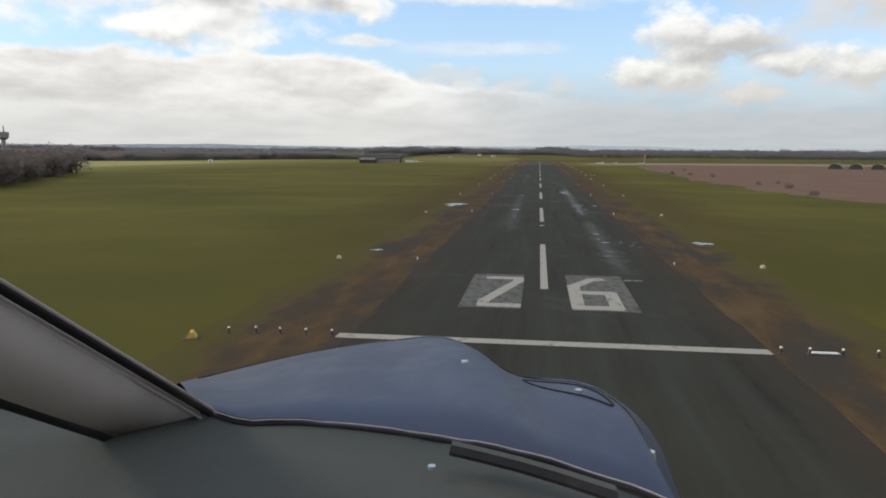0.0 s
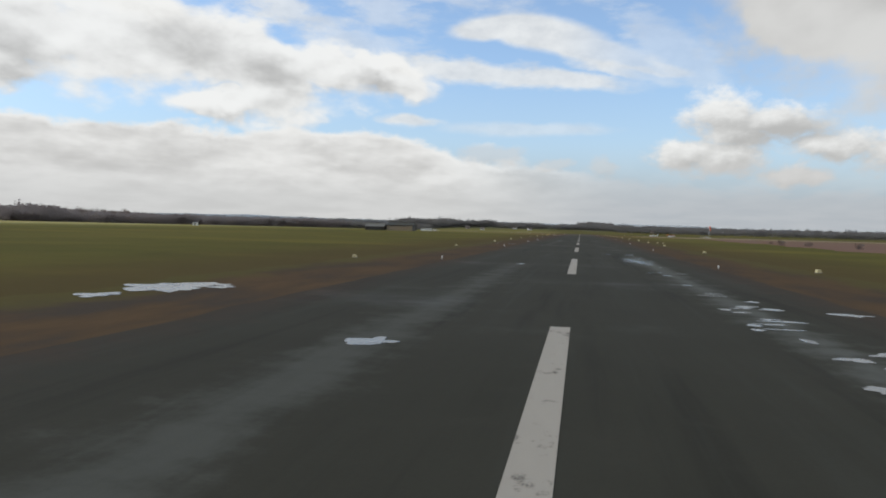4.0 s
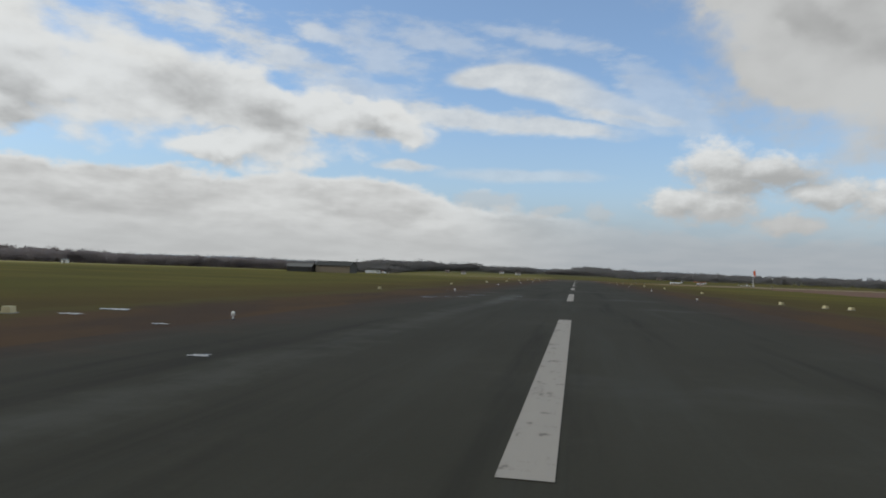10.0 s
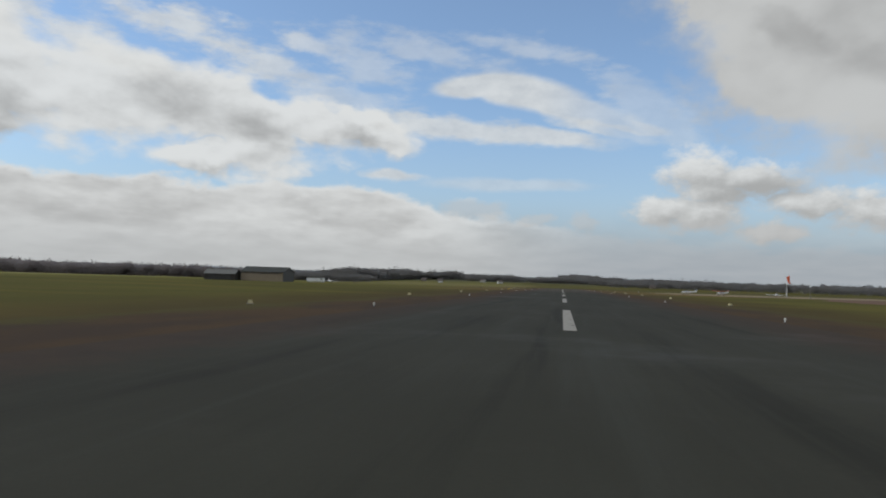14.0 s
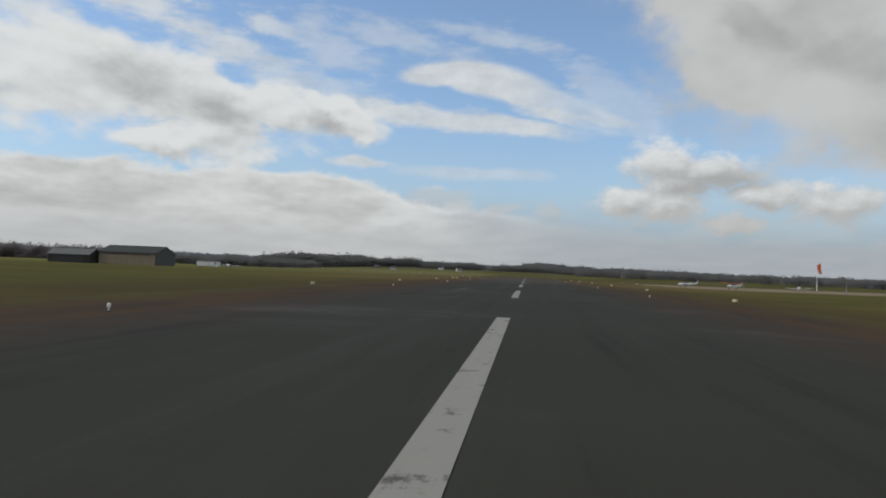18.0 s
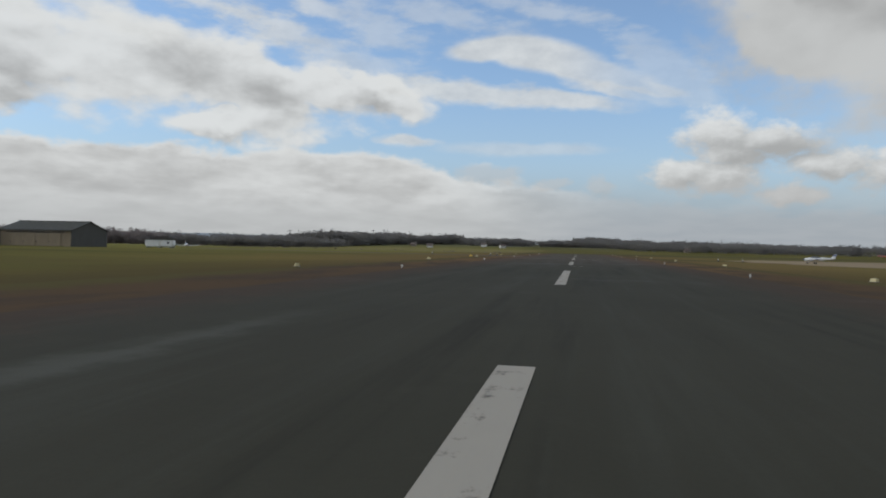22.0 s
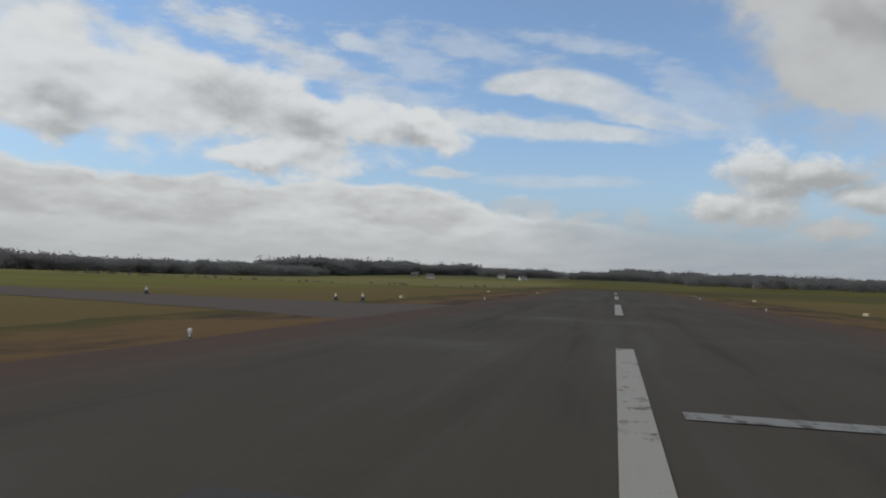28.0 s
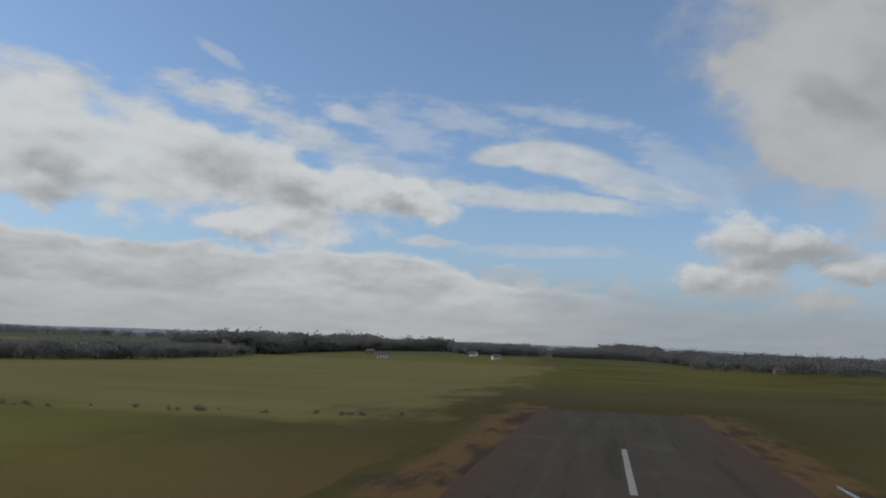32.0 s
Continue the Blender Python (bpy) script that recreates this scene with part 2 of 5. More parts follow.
bank_cover = nmath(wt, "MULTIPLY", nstep(wt, bank_in, -0.30, 0.45), nmath(wt, "SUBTRACT", 1.0, nmath(wt, "MULTIPLY", nstep(wt, azim, -14.0, 6.0), 0.5)))
bank_light = nmath(wt, "ADD", relief(deck, lumps, (-0.3, 0.45), 0.42), nmath(wt, "MULTIPLY", nstep(wt, bank_in, 0.9, 0.0), 0.55))
bank_light = nmath(wt, "ADD", bank_light, nmath(wt, "ADD", swell(flat, 0.25, 1.1, 43.0, (0.4, 1, 1), 3.0), swell(flat, 0.62, 1.9, 47.0, (0.30, 1, 1), 4.0, 0.52)))
bank_col = nmix(wt, nstep(wt, bank_light, -0.75, 0.65), (4.4, 4.34, 4.26), (6.75, 6.7, 6.58))
bank_col = nmix(wt, nmath(wt, "MULTIPLY", nstep(wt, elev, 5.0, 1.6), 0.72), bank_col, (4.75, 4.75, 4.72))
bank_col = nmix(wt, nmath(wt, "MULTIPLY", nstep(wt, azim, -8.0, 8.0), 0.7), bank_col, (3.5, 3.66, 3.92))

# the same sort of broken cover goes on round the rest of the sky
away = nstep(wt, nmath(wt, "ABSOLUTE", nmath(wt, "ADD", azim, 12.0)), 46.0, 62.0)
above = nstep(wt, elev, 30.0, 42.0)
other = nmath(wt, "SUBTRACT", nmath(wt, "MULTIPLY", nnoise(wt, direction, 3.0, 6.0).outputs[0], 2.6), 1.15)
rest = nmath(wt, "ADD", other, nmath(wt, "MULTIPLY", nmath(wt, "SUBTRACT", nmath(wt, "MAXIMUM", away, above), 1.0), 4.0))
rest_cover = nstep(wt, rest, -0.2, 0.4)

blue = nmix(wt, 1.0, sky.outputs[0], (1.28, 1.38, 1.48), "MULTIPLY")
pale = nmix(wt, 0.14, blue, (4.0, 4.7, 5.7))
base = nmix(wt, nmath(wt, "MULTIPLY", nstep(wt, elev, 15.0, 3.0), 0.45), pale, (3.4, 4.1, 5.0))
base = nmix(wt, nmath(wt, "MULTIPLY", nstep(wt, elev, 7.5, 1.5), 0.85), base, nmix(wt, nstep(wt, lumps, -0.5, 0.5), (3.1, 3.4, 3.85), (3.7, 3.9, 4.25)))
full = nmix(wt, rest_cover, base, (5.6, 5.55, 5.45))
for cover, colour in ((bank_cover, bank_col), (wisp_cover, thin_col), (hazy_cover, thin_col), (ribbon_cover, thin_col), (lens_cover, thin_col), (heap_cover, heap_col), (great_cover, great_col)):
    full = nmix(wt, cover, full, colour)
back = wt.nodes.new("ShaderNodeBackground")
back.inputs["Strength"].default_value = 0.1
wout = wt.nodes.new("ShaderNodeOutputWorld")
link(wt, full, back.inputs["Color"]), link(wt, back.outputs[0], wout.inputs["Surface"])

sun = new("sun", bpy.data.lights.new("sun", "SUN"))
sun.data.energy, sun.data.angle, sun.data.color = 0.95, radians(10), (1.0, 0.95, 0.86)
a, e = radians(SUN_AZ), radians(SUN_EL)
sun.matrix_world = look((300 * math.sin(a) * math.cos(e), 300 * math.cos(a) * math.cos(e), 300 * math.sin(e)), (0, 0, 0))

# ------------------------------------------------------------------ materials


def material(name, rough=0.8, metal=0.0, spec=0.4):
    m = bpy.data.materials.new(name)
    m.use_nodes = True
    nt = m.node_tree
    b = nt.nodes["Principled BSDF"]
    b.inputs["Roughness"].default_value, b.inputs["Metallic"].default_value = rough, metal
    b.inputs["Specular IOR Level"].default_value = spec
    return m, nt, b


def place_vec(nt, stretch=(1, 1, 1)):
    c = nt.nodes.new("ShaderNodeTexCoord")
    return vmath(nt, "MULTIPLY", c.outputs["Object"], stretch)


def bump(nt, b, height, strength, dist=0.02):
    n = nt.nodes.new("ShaderNodeBump")
    n.inputs["Strength"].default_value, n.inputs["Distance"].default_value = strength, dist
    link(nt, height, n.inputs["Height"])
    link(nt, n.outputs[0], b.inputs["Normal"])


def plain(name, col, rough=0.6, metal=0.0, grain=6.0, vary=0.18, dirt=0.25, spec=0.4):
    """Paint, metal or plastic with uneven tone, dirt and a fine grain."""
    m, nt, b = material(name, rough, metal, spec)
    v = place_vec(nt)
    n1, n2 = nnoise(nt, v, grain, 5.0), nnoise(nt, v, grain * 0.17, 4.0)
    dark = tuple(c * (1 - vary) for c in col)
    c1 = nmix(nt, n1.outputs[0], dark, tuple(min(1, c * (1 + vary * 0.6)) for c in col))
    c2 = nmix(nt, nmath(nt, "MULTIPLY", nstep(nt, n2.outputs[0], 0.45, 0.75), dirt), c1, (0.10, 0.085, 0.065))
    link(nt, c2, b.inputs["Base Color"])
    link(nt, nmath(nt, "ADD", nmath(nt, "MULTIPLY", n1.outputs[0], 0.2), rough - 0.1, clamp=True), b.inputs["Roughness"])
    bump(nt, b, n1.outputs[0], 0.15, 0.004)
    return m


def make_grass():
    m, nt, b = material("winter_grass", 0.95, 0, 0.03)
    v = place_vec(nt)
    big, mid = nnoise(nt, v, 0.012, 4.0, 0.6), nnoise(nt, vmath(nt, "MULTIPLY", v, (1, 0.35, 1)), 0.09, 5.0, 0.65)
    fineg = nnoise(nt, v, 2.2, 4.0, 0.7)
    c = nmix(nt, nstep(nt, big.outputs[0], 0.35, 0.68), (0.096, 0.089, 0.021), (0.150, 0.128, 0.030))
    c = nmix(nt, nmath(nt, "MULTIPLY", nstep(nt, mid.outputs[0], 0.48, 0.72), 0.6), c, (0.15, 0.105, 0.034))
    c = nmix(nt, nmath(nt, "MULTIPLY", nstep(nt, mid.outputs[0], 0.42, 0.28), 0.5), c, (0.056, 0.060, 0.013))
    c = nmix(nt, nmath(nt, "MULTIPLY", fineg.outputs[0], 0.45), c, (0.045, 0.045, 0.012))
    bands = nnoise(nt, vmath(nt, "MULTIPLY", v, (0.3, 1, 1)), 0.035, 4.0, 0.6)
    c = nmix(nt, nmath(nt, "MULTIPLY", nstep(nt, bands.outputs[0], 0.50, 0.70), 0.55), c, (0.175, 0.135, 0.028))
    c = nmix(nt, nmath(nt, "MULTIPLY", nstep(nt, bands.outputs[0], 0.48, 0.32), 0.45), c, (0.086, 0.072, 0.022))
    sunny = nmath(nt, "MULTIPLY", nstep(nt, bands.outputs[0], 0.40, 0.60), 0.4)
    # worn brown sward towards the old tarmac
    sx = nt.nodes.new("ShaderNodeSeparateXYZ")
    link(nt, v, sx.inputs[0])
    c = nmix(nt, nmath(nt, "MULTIPLY", sunny, nstep(nt, sx.outputs[1], 520.0, 680.0)), c, (0.150, 0.126, 0.034))
    jag = nmath(nt, "ADD", nmath(nt, "MULTIPLY", nmath(nt, "SUBTRACT", mid.outputs[0], 0.5), 60.0), nmath(nt, "MULTIPLY", nmath(nt, "SUBTRACT", bands.outputs[0], 0.5), 50.0))
    mx, my = nmath(nt, "ADD", sx.outputs[0], jag), nmath(nt, "ADD", sx.outputs[1], jag)
    meadow = nmath(nt, "MULTIPLY", nmath(nt, "MULTIPLY", nstep(nt, mx, -250.0, -220.0), nstep(nt, mx, -24.0, -44.0)), nmath(nt, "MULTIPLY", nstep(nt, my, 872.0, 892.0), nstep(nt, my, 1310.0, 1270.0)))
    rank = nmath(nt, "MULTIPLY", nstep(nt, nmath(nt, "ADD", sx.outputs[1], nmath(nt, "MULTIPLY", mid.outputs[0], 120.0)), 880.0, 980.0), nstep(nt, nmath(nt, "ADD", sx.outputs[1], nmath(nt, "MULTIPLY", mid.outputs[0], 160.0)), 1190.0, 1060.0))
    c = nmix(nt, nmath(nt, "MULTIPLY", rank, 0.7), c, (0.082, 0.070, 0.034))
    # grass gets darker below y 110, towards the threshold
    darker = nstep(nt, nmath(nt, "ADD", sx.outputs[1], nmath(nt, "MULTIPLY", nmath(nt, "SUBTRACT", big.outputs[0], 0.5), 160.0)), 110.0, 0.0)
    c = nmix(nt, nmath(nt, "MULTIPLY", darker, 0.55), c, nmix(nt, fineg.outputs[0], (0.058, 0.054, 0.013), (0.090, 0.082, 0.020)))
    west = nmath(nt, "ADD", sx.outputs[0], nmath(nt, "MULTIPLY", mid.outputs[0], 60.0))
    c = nmix(nt, nmath(nt, "MULTIPLY", nstep(nt, west, -150.0, -290.0), 0.75), c, (0.205, 0.185, 0.062))
    c = nmix(nt, nmath(nt, "MULTIPLY", nstep(nt, west, -265.0, -320.0), 0.8), c, (0.36, 0.31, 0.125))
    lime = nmath(nt, "MULTIPLY", nstep(nt, sx.outputs[1], 640.0, 750.0), nstep(nt, nmath(nt, "ADD", sx.outputs[0], nmath(nt, "MULTIPLY", mid.outputs[0], 40.0)), -25.0, -55.0))
    c = nmix(nt, nmath(nt, "MULTIPLY", lime, 0.6), c, nmix(nt, bands.outputs[0], (0.135, 0.128, 0.030), (0.235, 0.210, 0.055)))
    dry = nmath(nt, "MULTIPLY", nmath(nt, "MULTIPLY", nstep(nt, sx.outputs[1], 545.0, 625.0), nstep(nt, sx.outputs[1], 900.0, 800.0)), nstep(nt, nmath(nt, "ADD", nmath(nt, "ABSOLUTE", sx.outputs[0]), nmath(nt, "MULTIPLY", nmath(nt, "SUBTRACT", mid.outputs[0], 0.5), 90.0)), 78.0, 36.0))
    off = nmath(nt, "ADD", nmath(nt, "ABSOLUTE", sx.outputs[0]), nmath(nt, "MULTIPLY", nmath(nt, "SUBTRACT", mid.outputs[0], 0.5), 26.0))
    beside = nmath(nt, "MULTIPLY", nstep(nt, off, 46.0, 22.0), nmath(nt, "MULTIPLY", nstep(nt, sx.outputs[1], -20.0, 90.0), nstep(nt, sx.outputs[1], 980.0, 930.0)))
    c = nmix(nt, nmath(nt, "MULTIPLY", beside, 0.85), c, nmix(nt, fineg.outputs[0], (0.062, 0.045, 0.020), (0.098, 0.070, 0.024)))
    c = nmix(nt, nmath(nt, "MULTIPLY", meadow, 0.85), c, nmix(nt, bands.outputs[0], (0.150, 0.126, 0.045), (0.245, 0.205, 0.080)))
    c = nmix(nt, nmath(nt, "MULTIPLY", dry, 0.75), c, nmix(nt, fineg.outputs[0], (0.120, 0.078, 0.030), (0.215, 0.150, 0.058)))
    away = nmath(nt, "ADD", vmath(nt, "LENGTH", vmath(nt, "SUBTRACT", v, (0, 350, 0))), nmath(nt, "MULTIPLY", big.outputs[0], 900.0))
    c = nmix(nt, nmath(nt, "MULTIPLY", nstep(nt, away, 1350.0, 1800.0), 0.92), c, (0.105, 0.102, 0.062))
    # farthest land: distance haze is put into the ground colour as pale blue-grey
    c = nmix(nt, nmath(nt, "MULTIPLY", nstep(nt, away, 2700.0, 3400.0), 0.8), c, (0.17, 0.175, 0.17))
    link(nt, c, b.inputs["Base Color"])
    bump(nt, b, fineg.outputs[0], 0.6, 0.08)
    return m


def beyond_edge(nt, s):
    """How far a place lies outside the runway's edge, in metres."""
    half = nmath(nt, "ADD", nmath(nt, "MULTIPLY", nstep(nt, s.outputs[1], 170.0, 320.0), 2.0), nmath(nt, "MULTIPLY", nstep(nt, s.outputs[1], 480.0, 640.0), 0.8))
    return nmath(nt, "SUBTRACT", nmath(nt, "SUBTRACT", nmath(nt, "ABSOLUTE", s.outputs[0]), half), 12.4)


def make_asphalt():
    m, nt, b = material("weathered_asphalt", 0.88, 0, 0.05)
    v = place_vec(nt)
    streak = nnoise(nt, vmath(nt, "MULTIPLY", v, (1.0, 0.05, 1)), 0.45, 6.0, 0.62)
    narrow = nnoise(nt, vmath(nt, "MULTIPLY", v, (1.0, 0.03, 1)), 2.2, 4.0, 0.6)
    patch, blot = nnoise(nt, v, 0.07, 5.0, 0.6), nnoise(nt, v, 0.6, 6.0, 0.68)
    grit = nnoise(nt, v, 14.0, 3.0, 0.7)
    smear = nnoise(nt, vmath(nt, "MULTIPLY", v, (0.35, 1.0, 1)), 0.5, 5.0, 0.65)
    c = nmix(nt, patch.outputs[0], (0.040, 0.0375, 0.0285), (0.066, 0.062, 0.048))
    c = nmix(nt, nmath(nt, "MULTIPLY", nstep(nt, streak.outputs[0], 0.50, 0.72), 0.7), c, (0.068, 0.067, 0.056))
    c = nmix(nt, nmath(nt, "MULTIPLY", nstep(nt, streak.outputs[0], 0.48, 0.30), 0.6), c, (0.026, 0.0245, 0.0195))
    c = nmix(nt, nmath(nt, "MULTIPLY", nstep(nt, narrow.outputs[0], 0.55, 0.75), 0.35), c, (0.064, 0.063, 0.053))
    c = nmix(nt, nmath(nt, "MULTIPLY", nstep(nt, blot.outputs[0], 0.52, 0.75), 0.35), c, (0.066, 0.060, 0.048))
    c = nmix(nt, nmath(nt, "MULTIPLY", grit.outputs[0], 0.35), c, (0.027, 0.025, 0.022))
    s = nt.nodes.new("ShaderNodeSeparateXYZ")
    link(nt, v, s.inputs[0])
    # pale silt left where water stands: centre, half width, from, to
    for xc, hw, y0, y1, gain in ((7.7, 1.8, 8, 62, 0.62), (7.7, 1.5, 72, 166, 0.8), (-5.2, 1.7, 44, 136, 0.45), (-6.2, 1.3, 284, 318, 0.55), (-6.6, 1.2, 226, 284, 0.25), (6.6, 2.0, 136, 162, 0.7), (-7.2, 0.8, 484, 518, 0.35)):
        dx = nmath(nt, "DIVIDE", nmath(nt, "ABSOLUTE", nmath(nt, "SUBTRACT", s.outputs[0], xc)), hw)
        inside = nmath(nt, "MULTIPLY", nstep(nt, s.outputs[1], y0 - 4.0, y0 + 8.0), nstep(nt, s.outputs[1], y1 + 4.0, y1 - 8.0))
        f = nmath(nt, "MULTIPLY", nstep(nt, nmath(nt, "SUBTRACT", nmath(nt, "ADD", nmath(nt, "MULTIPLY", blot.outputs[0], 1.5), nmath(nt, "MULTIPLY", nmath(nt, "ADD", streak.outputs[0], smear.outputs[0]), 0.8)), nmath(nt, "MULTIPLY", dx, 0.55)), 0.98, 1.66), nmath(nt, "MULTIPLY", inside, gain))
        c = nmix(nt, f, c, (0.118, 0.117, 0.105))
    # moss and crumbling tar creep in from both edges
    rim = nmath(nt, "ADD", beyond_edge(nt, s), nmath(nt, "ADD", nmath(nt, "MULTIPLY", nmath(nt, "SUBTRACT", blot.outputs[0], 0.5), 5.0), nmath(nt, "MULTIPLY", nmath(nt, "SUBTRACT", patch.outputs[0], 0.5), 5.0)))
    c = nmix(nt, nmath(nt, "MULTIPLY", nstep(nt, nmath(nt, "ADD", rim, nmath(nt, "MULTIPLY", nstep(nt, s.outputs[1], 190.0, 320.0), 2.6)), -3.2, 1.6), 0.88), c, nmix(nt, blot.outputs[0], (0.040, 0.031, 0.027), (0.078, 0.052, 0.035)))
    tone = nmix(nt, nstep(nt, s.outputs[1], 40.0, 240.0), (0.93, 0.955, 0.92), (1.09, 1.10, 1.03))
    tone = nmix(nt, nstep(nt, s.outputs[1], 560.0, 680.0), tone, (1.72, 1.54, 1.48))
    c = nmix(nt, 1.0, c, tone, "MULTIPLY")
    link(nt, c, b.inputs["Base Color"])
    link(nt, nmath(nt, "SUBTRACT", 0.92, nmath(nt, "MULTIPLY", nstep(nt, patch.outputs[0], 0.55, 0.72), 0.25)), b.inputs["Roughness"])
    bump(nt, b, grit.outputs[0], 0.35, 0.01)
    return m


def make_verge():
    m, nt, b = material("mossy_shoulder", 0.95, 0, 0.04)
    v = place_vec(nt)
    moss = nnoise(nt, vmath(nt, "MULTIPLY", v, (1, 0.28, 1)), 0.22, 6.0, 0.66)
    blotch, grit = nnoise(nt, v, 0.06, 4.0), nnoise(nt, v, 5.0, 4.0, 0.7)
    brown = nmix(nt, blotch.outputs[0], (0.074, 0.048, 0.027), (0.112, 0.072, 0.034))
    brown = nmix(nt, nmath(nt, "MULTIPLY", grit.outputs[0], 0.5), brown, (0.07, 0.040, 0.02))
    f = nmath(nt, "MULTIPLY", nstep(nt, nmath(nt, "ADD", moss.outputs[0], nmath(nt, "MULTIPLY", blotch.outputs[0], 0.35)), 0.56, 0.74), 0.9)
    sy = nt.nodes.new("ShaderNodeSeparateXYZ")
    link(nt, v, sy.inputs[0])
    old_end = nstep(nt, sy.outputs[1], 150.0, 50.0)
    tar = nmix(nt, old_end, (0.066, 0.046, 0.030), (0.056, 0.047, 0.036))
    brown = nmix(nt, nmath(nt, "MULTIPLY", nstep(nt, sy.outputs[1], 530.0, 640.0), 0.75), brown, (0.185, 0.112, 0.045))
    brown = nmix(nt, nmath(nt, "MULTIPLY", old_end, nstep(nt, moss.outputs[0], 0.50, 0.68)), brown, (0.132, 0.084, 0.040))
    c = nmix(nt, f, tar, brown)
    # grass growing in over the outer edge
    tuft = nnoise(nt, v, 0.35, 5.0, 0.65)
    grown = nmath(nt, "ADD", beyond_edge(nt, sy), nmath(nt, "ADD", nmath(nt, "MULTIPLY", nmath(nt, "SUBTRACT", tuft.outputs[0], 0.5), 9.0), nmath(nt, "MULTIPLY", nmath(nt, "SUBTRACT", blotch.outputs[0], 0.5), 8.0)))
    c = nmix(nt, nmath(nt, "MULTIPLY", nstep(nt, grown, 5.2, 8.6), 0.95), c, nmix(nt, grit.outputs[0], (0.066, 0.056, 0.018), (0.105, 0.088, 0.028)))
    link(nt, c, b.inputs["Base Color"])
    bump(nt, b, grit.outputs[0], 0.5, 0.04)
    return m


def make_soil():
    m, nt, b = material("ploughed_soil", 0.95, 0, 0.04)
    v = place_vec(nt)
    n1, n2 = nnoise(nt, vmath(nt, "MULTIPLY", v, (1, 0.1, 1)), 0.3, 5.0), nnoise(nt, v, 0.02, 3.0)
    c = nmix(nt, n1.outputs[0], (0.14, 0.080, 0.056), (0.21, 0.130, 0.094))
    c = nmix(nt, nmath(nt, "MULTIPLY", nstep(nt, n2.outputs[0], 0.5, 0.7), 0.5), c, (0.19, 0.15, 0.075))
    link(nt, c, b.inputs["Base Color"])
    bump(nt, b, n1.outputs[0], 0.6, 0.15)
    return m


def make_paint(name, col, wear):
    m, nt, b = material(name, 0.8, 0, 0.08)
    v = place_vec(nt)
    n1, n2 = nnoise(nt, v, 1.1, 6.0, 0.7), nnoise(nt, vmath(nt, "MULTIPLY", v, (1, 0.2, 1)), 3.2, 4.0, 0.7)
    worn = nstep(nt, nmath(nt, "ADD", n1.outputs[0], nmath(nt, "MULTIPLY", n2.outputs[0], 0.5)), 0.98 - wear, 1.12 - wear)
    c = nmix(nt, nmath(nt, "MULTIPLY", worn, 0.88), col, (0.072, 0.065, 0.055))
    c = nmix(nt, nmath(nt, "MULTIPLY", n2.outputs[0], 0.25), c, tuple(k * 0.55 for k in col))
    link(nt, c, b.inputs["Base Color"])
    return m


def make_wood(name, lo, hi):
    """Bare winter twigs: each tree its own tone."""
    m, nt, b = material(name, 0.95, 0, 0.1)
    g = nt.nodes.new("ShaderNodeNewGeometry")
    v = place_vec(nt)
    n = nnoise(nt, v, 0.02, 3.0)
    f = nmath(nt, "ADD", nmath(nt, "MULTIPLY", g.outputs["Random Per Island"], 0.25), nmath(nt, "MULTIPLY", n.outputs[0], 0.75))
    col = nmix(nt, f, lo, hi)
    link(nt, col, b.inputs["Base Color"])
    soft_n = vmath(nt, "NORMALIZE", vmath(nt, "ADD", vmath(nt, "MULTIPLY", g.outputs["Normal"], (0.3, 0.3, 0.3)), (0, 0, 0.7)))
    link(nt, soft_n, b.inputs["Normal"])
    tr, mixer = nt.nodes.new("ShaderNodeBsdfTranslucent"), nt.nodes.new("ShaderNodeMixShader")
    link(nt, col, tr.inputs["Color"])
    mixer.inputs[0].default_value = 0.4
    link(nt, b.outputs[0], mixer.inputs[1]), link(nt, tr.outputs[0], mixer.inputs[2])
    link(nt, mixer.outputs[0], nt.nodes["Material Output"].inputs["Surface"])
    return m


def make_water():
    m, nt, b = material("standing_water", 0.12, 0, 0.6)
    v = place_vec(nt)
    n = nnoise(nt, v, 1.5, 4.0)
    link(nt, nmix(nt, n.outputs[0], (0.07, 0.07, 0.064), (0.13, 0.13, 0.12)), b.inputs["Base Color"])
    link(nt, nmath(nt, "ADD", nmath(nt, "MULTIPLY", nstep(nt, n.outputs[0], 0.5, 0.8), 0.35), 0.22), b.inputs["Roughness"])
    bump(nt, b, n.outputs[0], 0.12, 0.01)
    return m


def make_cladding(name, col, pitch=0.4, axis=0):
    m, nt, b = material(name, 0.75, 0.0, 0.25)
    v = place_vec(nt)
    s = nt.nodes.new("ShaderNodeSeparateXYZ")
    link(nt, v, s.inputs[0])
    wave = nmath(nt, "SINE", nmath(nt, "MULTIPLY", s.outputs[axis], 2 * math.pi / pitch))
    n = nnoise(nt, vmath(nt, "MULTIPLY", v, (1, 1, 0.25)), 0.8, 5.0, 0.65)
    c = nmix(nt, n.outputs[0], tuple(k * 0.75 for k in col), tuple(min(1, k * 1.15) for k in col))
    c = nmix(nt, nmath(nt, "MULTIPLY", nstep(nt, n.outputs[0], 0.6, 0.8), 0.4), c, (0.11, 0.07, 0.045))
    link(nt, c, b.inputs["Base Color"])
    bump(nt, b, wave, 0.4, 0.03)
    return m


def make_glass(name):
    m, nt, b = material(name, 0.05, 0, 0.6)
    b.inputs["Base Color"].default_value = (0.03, 0.035, 0.04, 1)
    return m


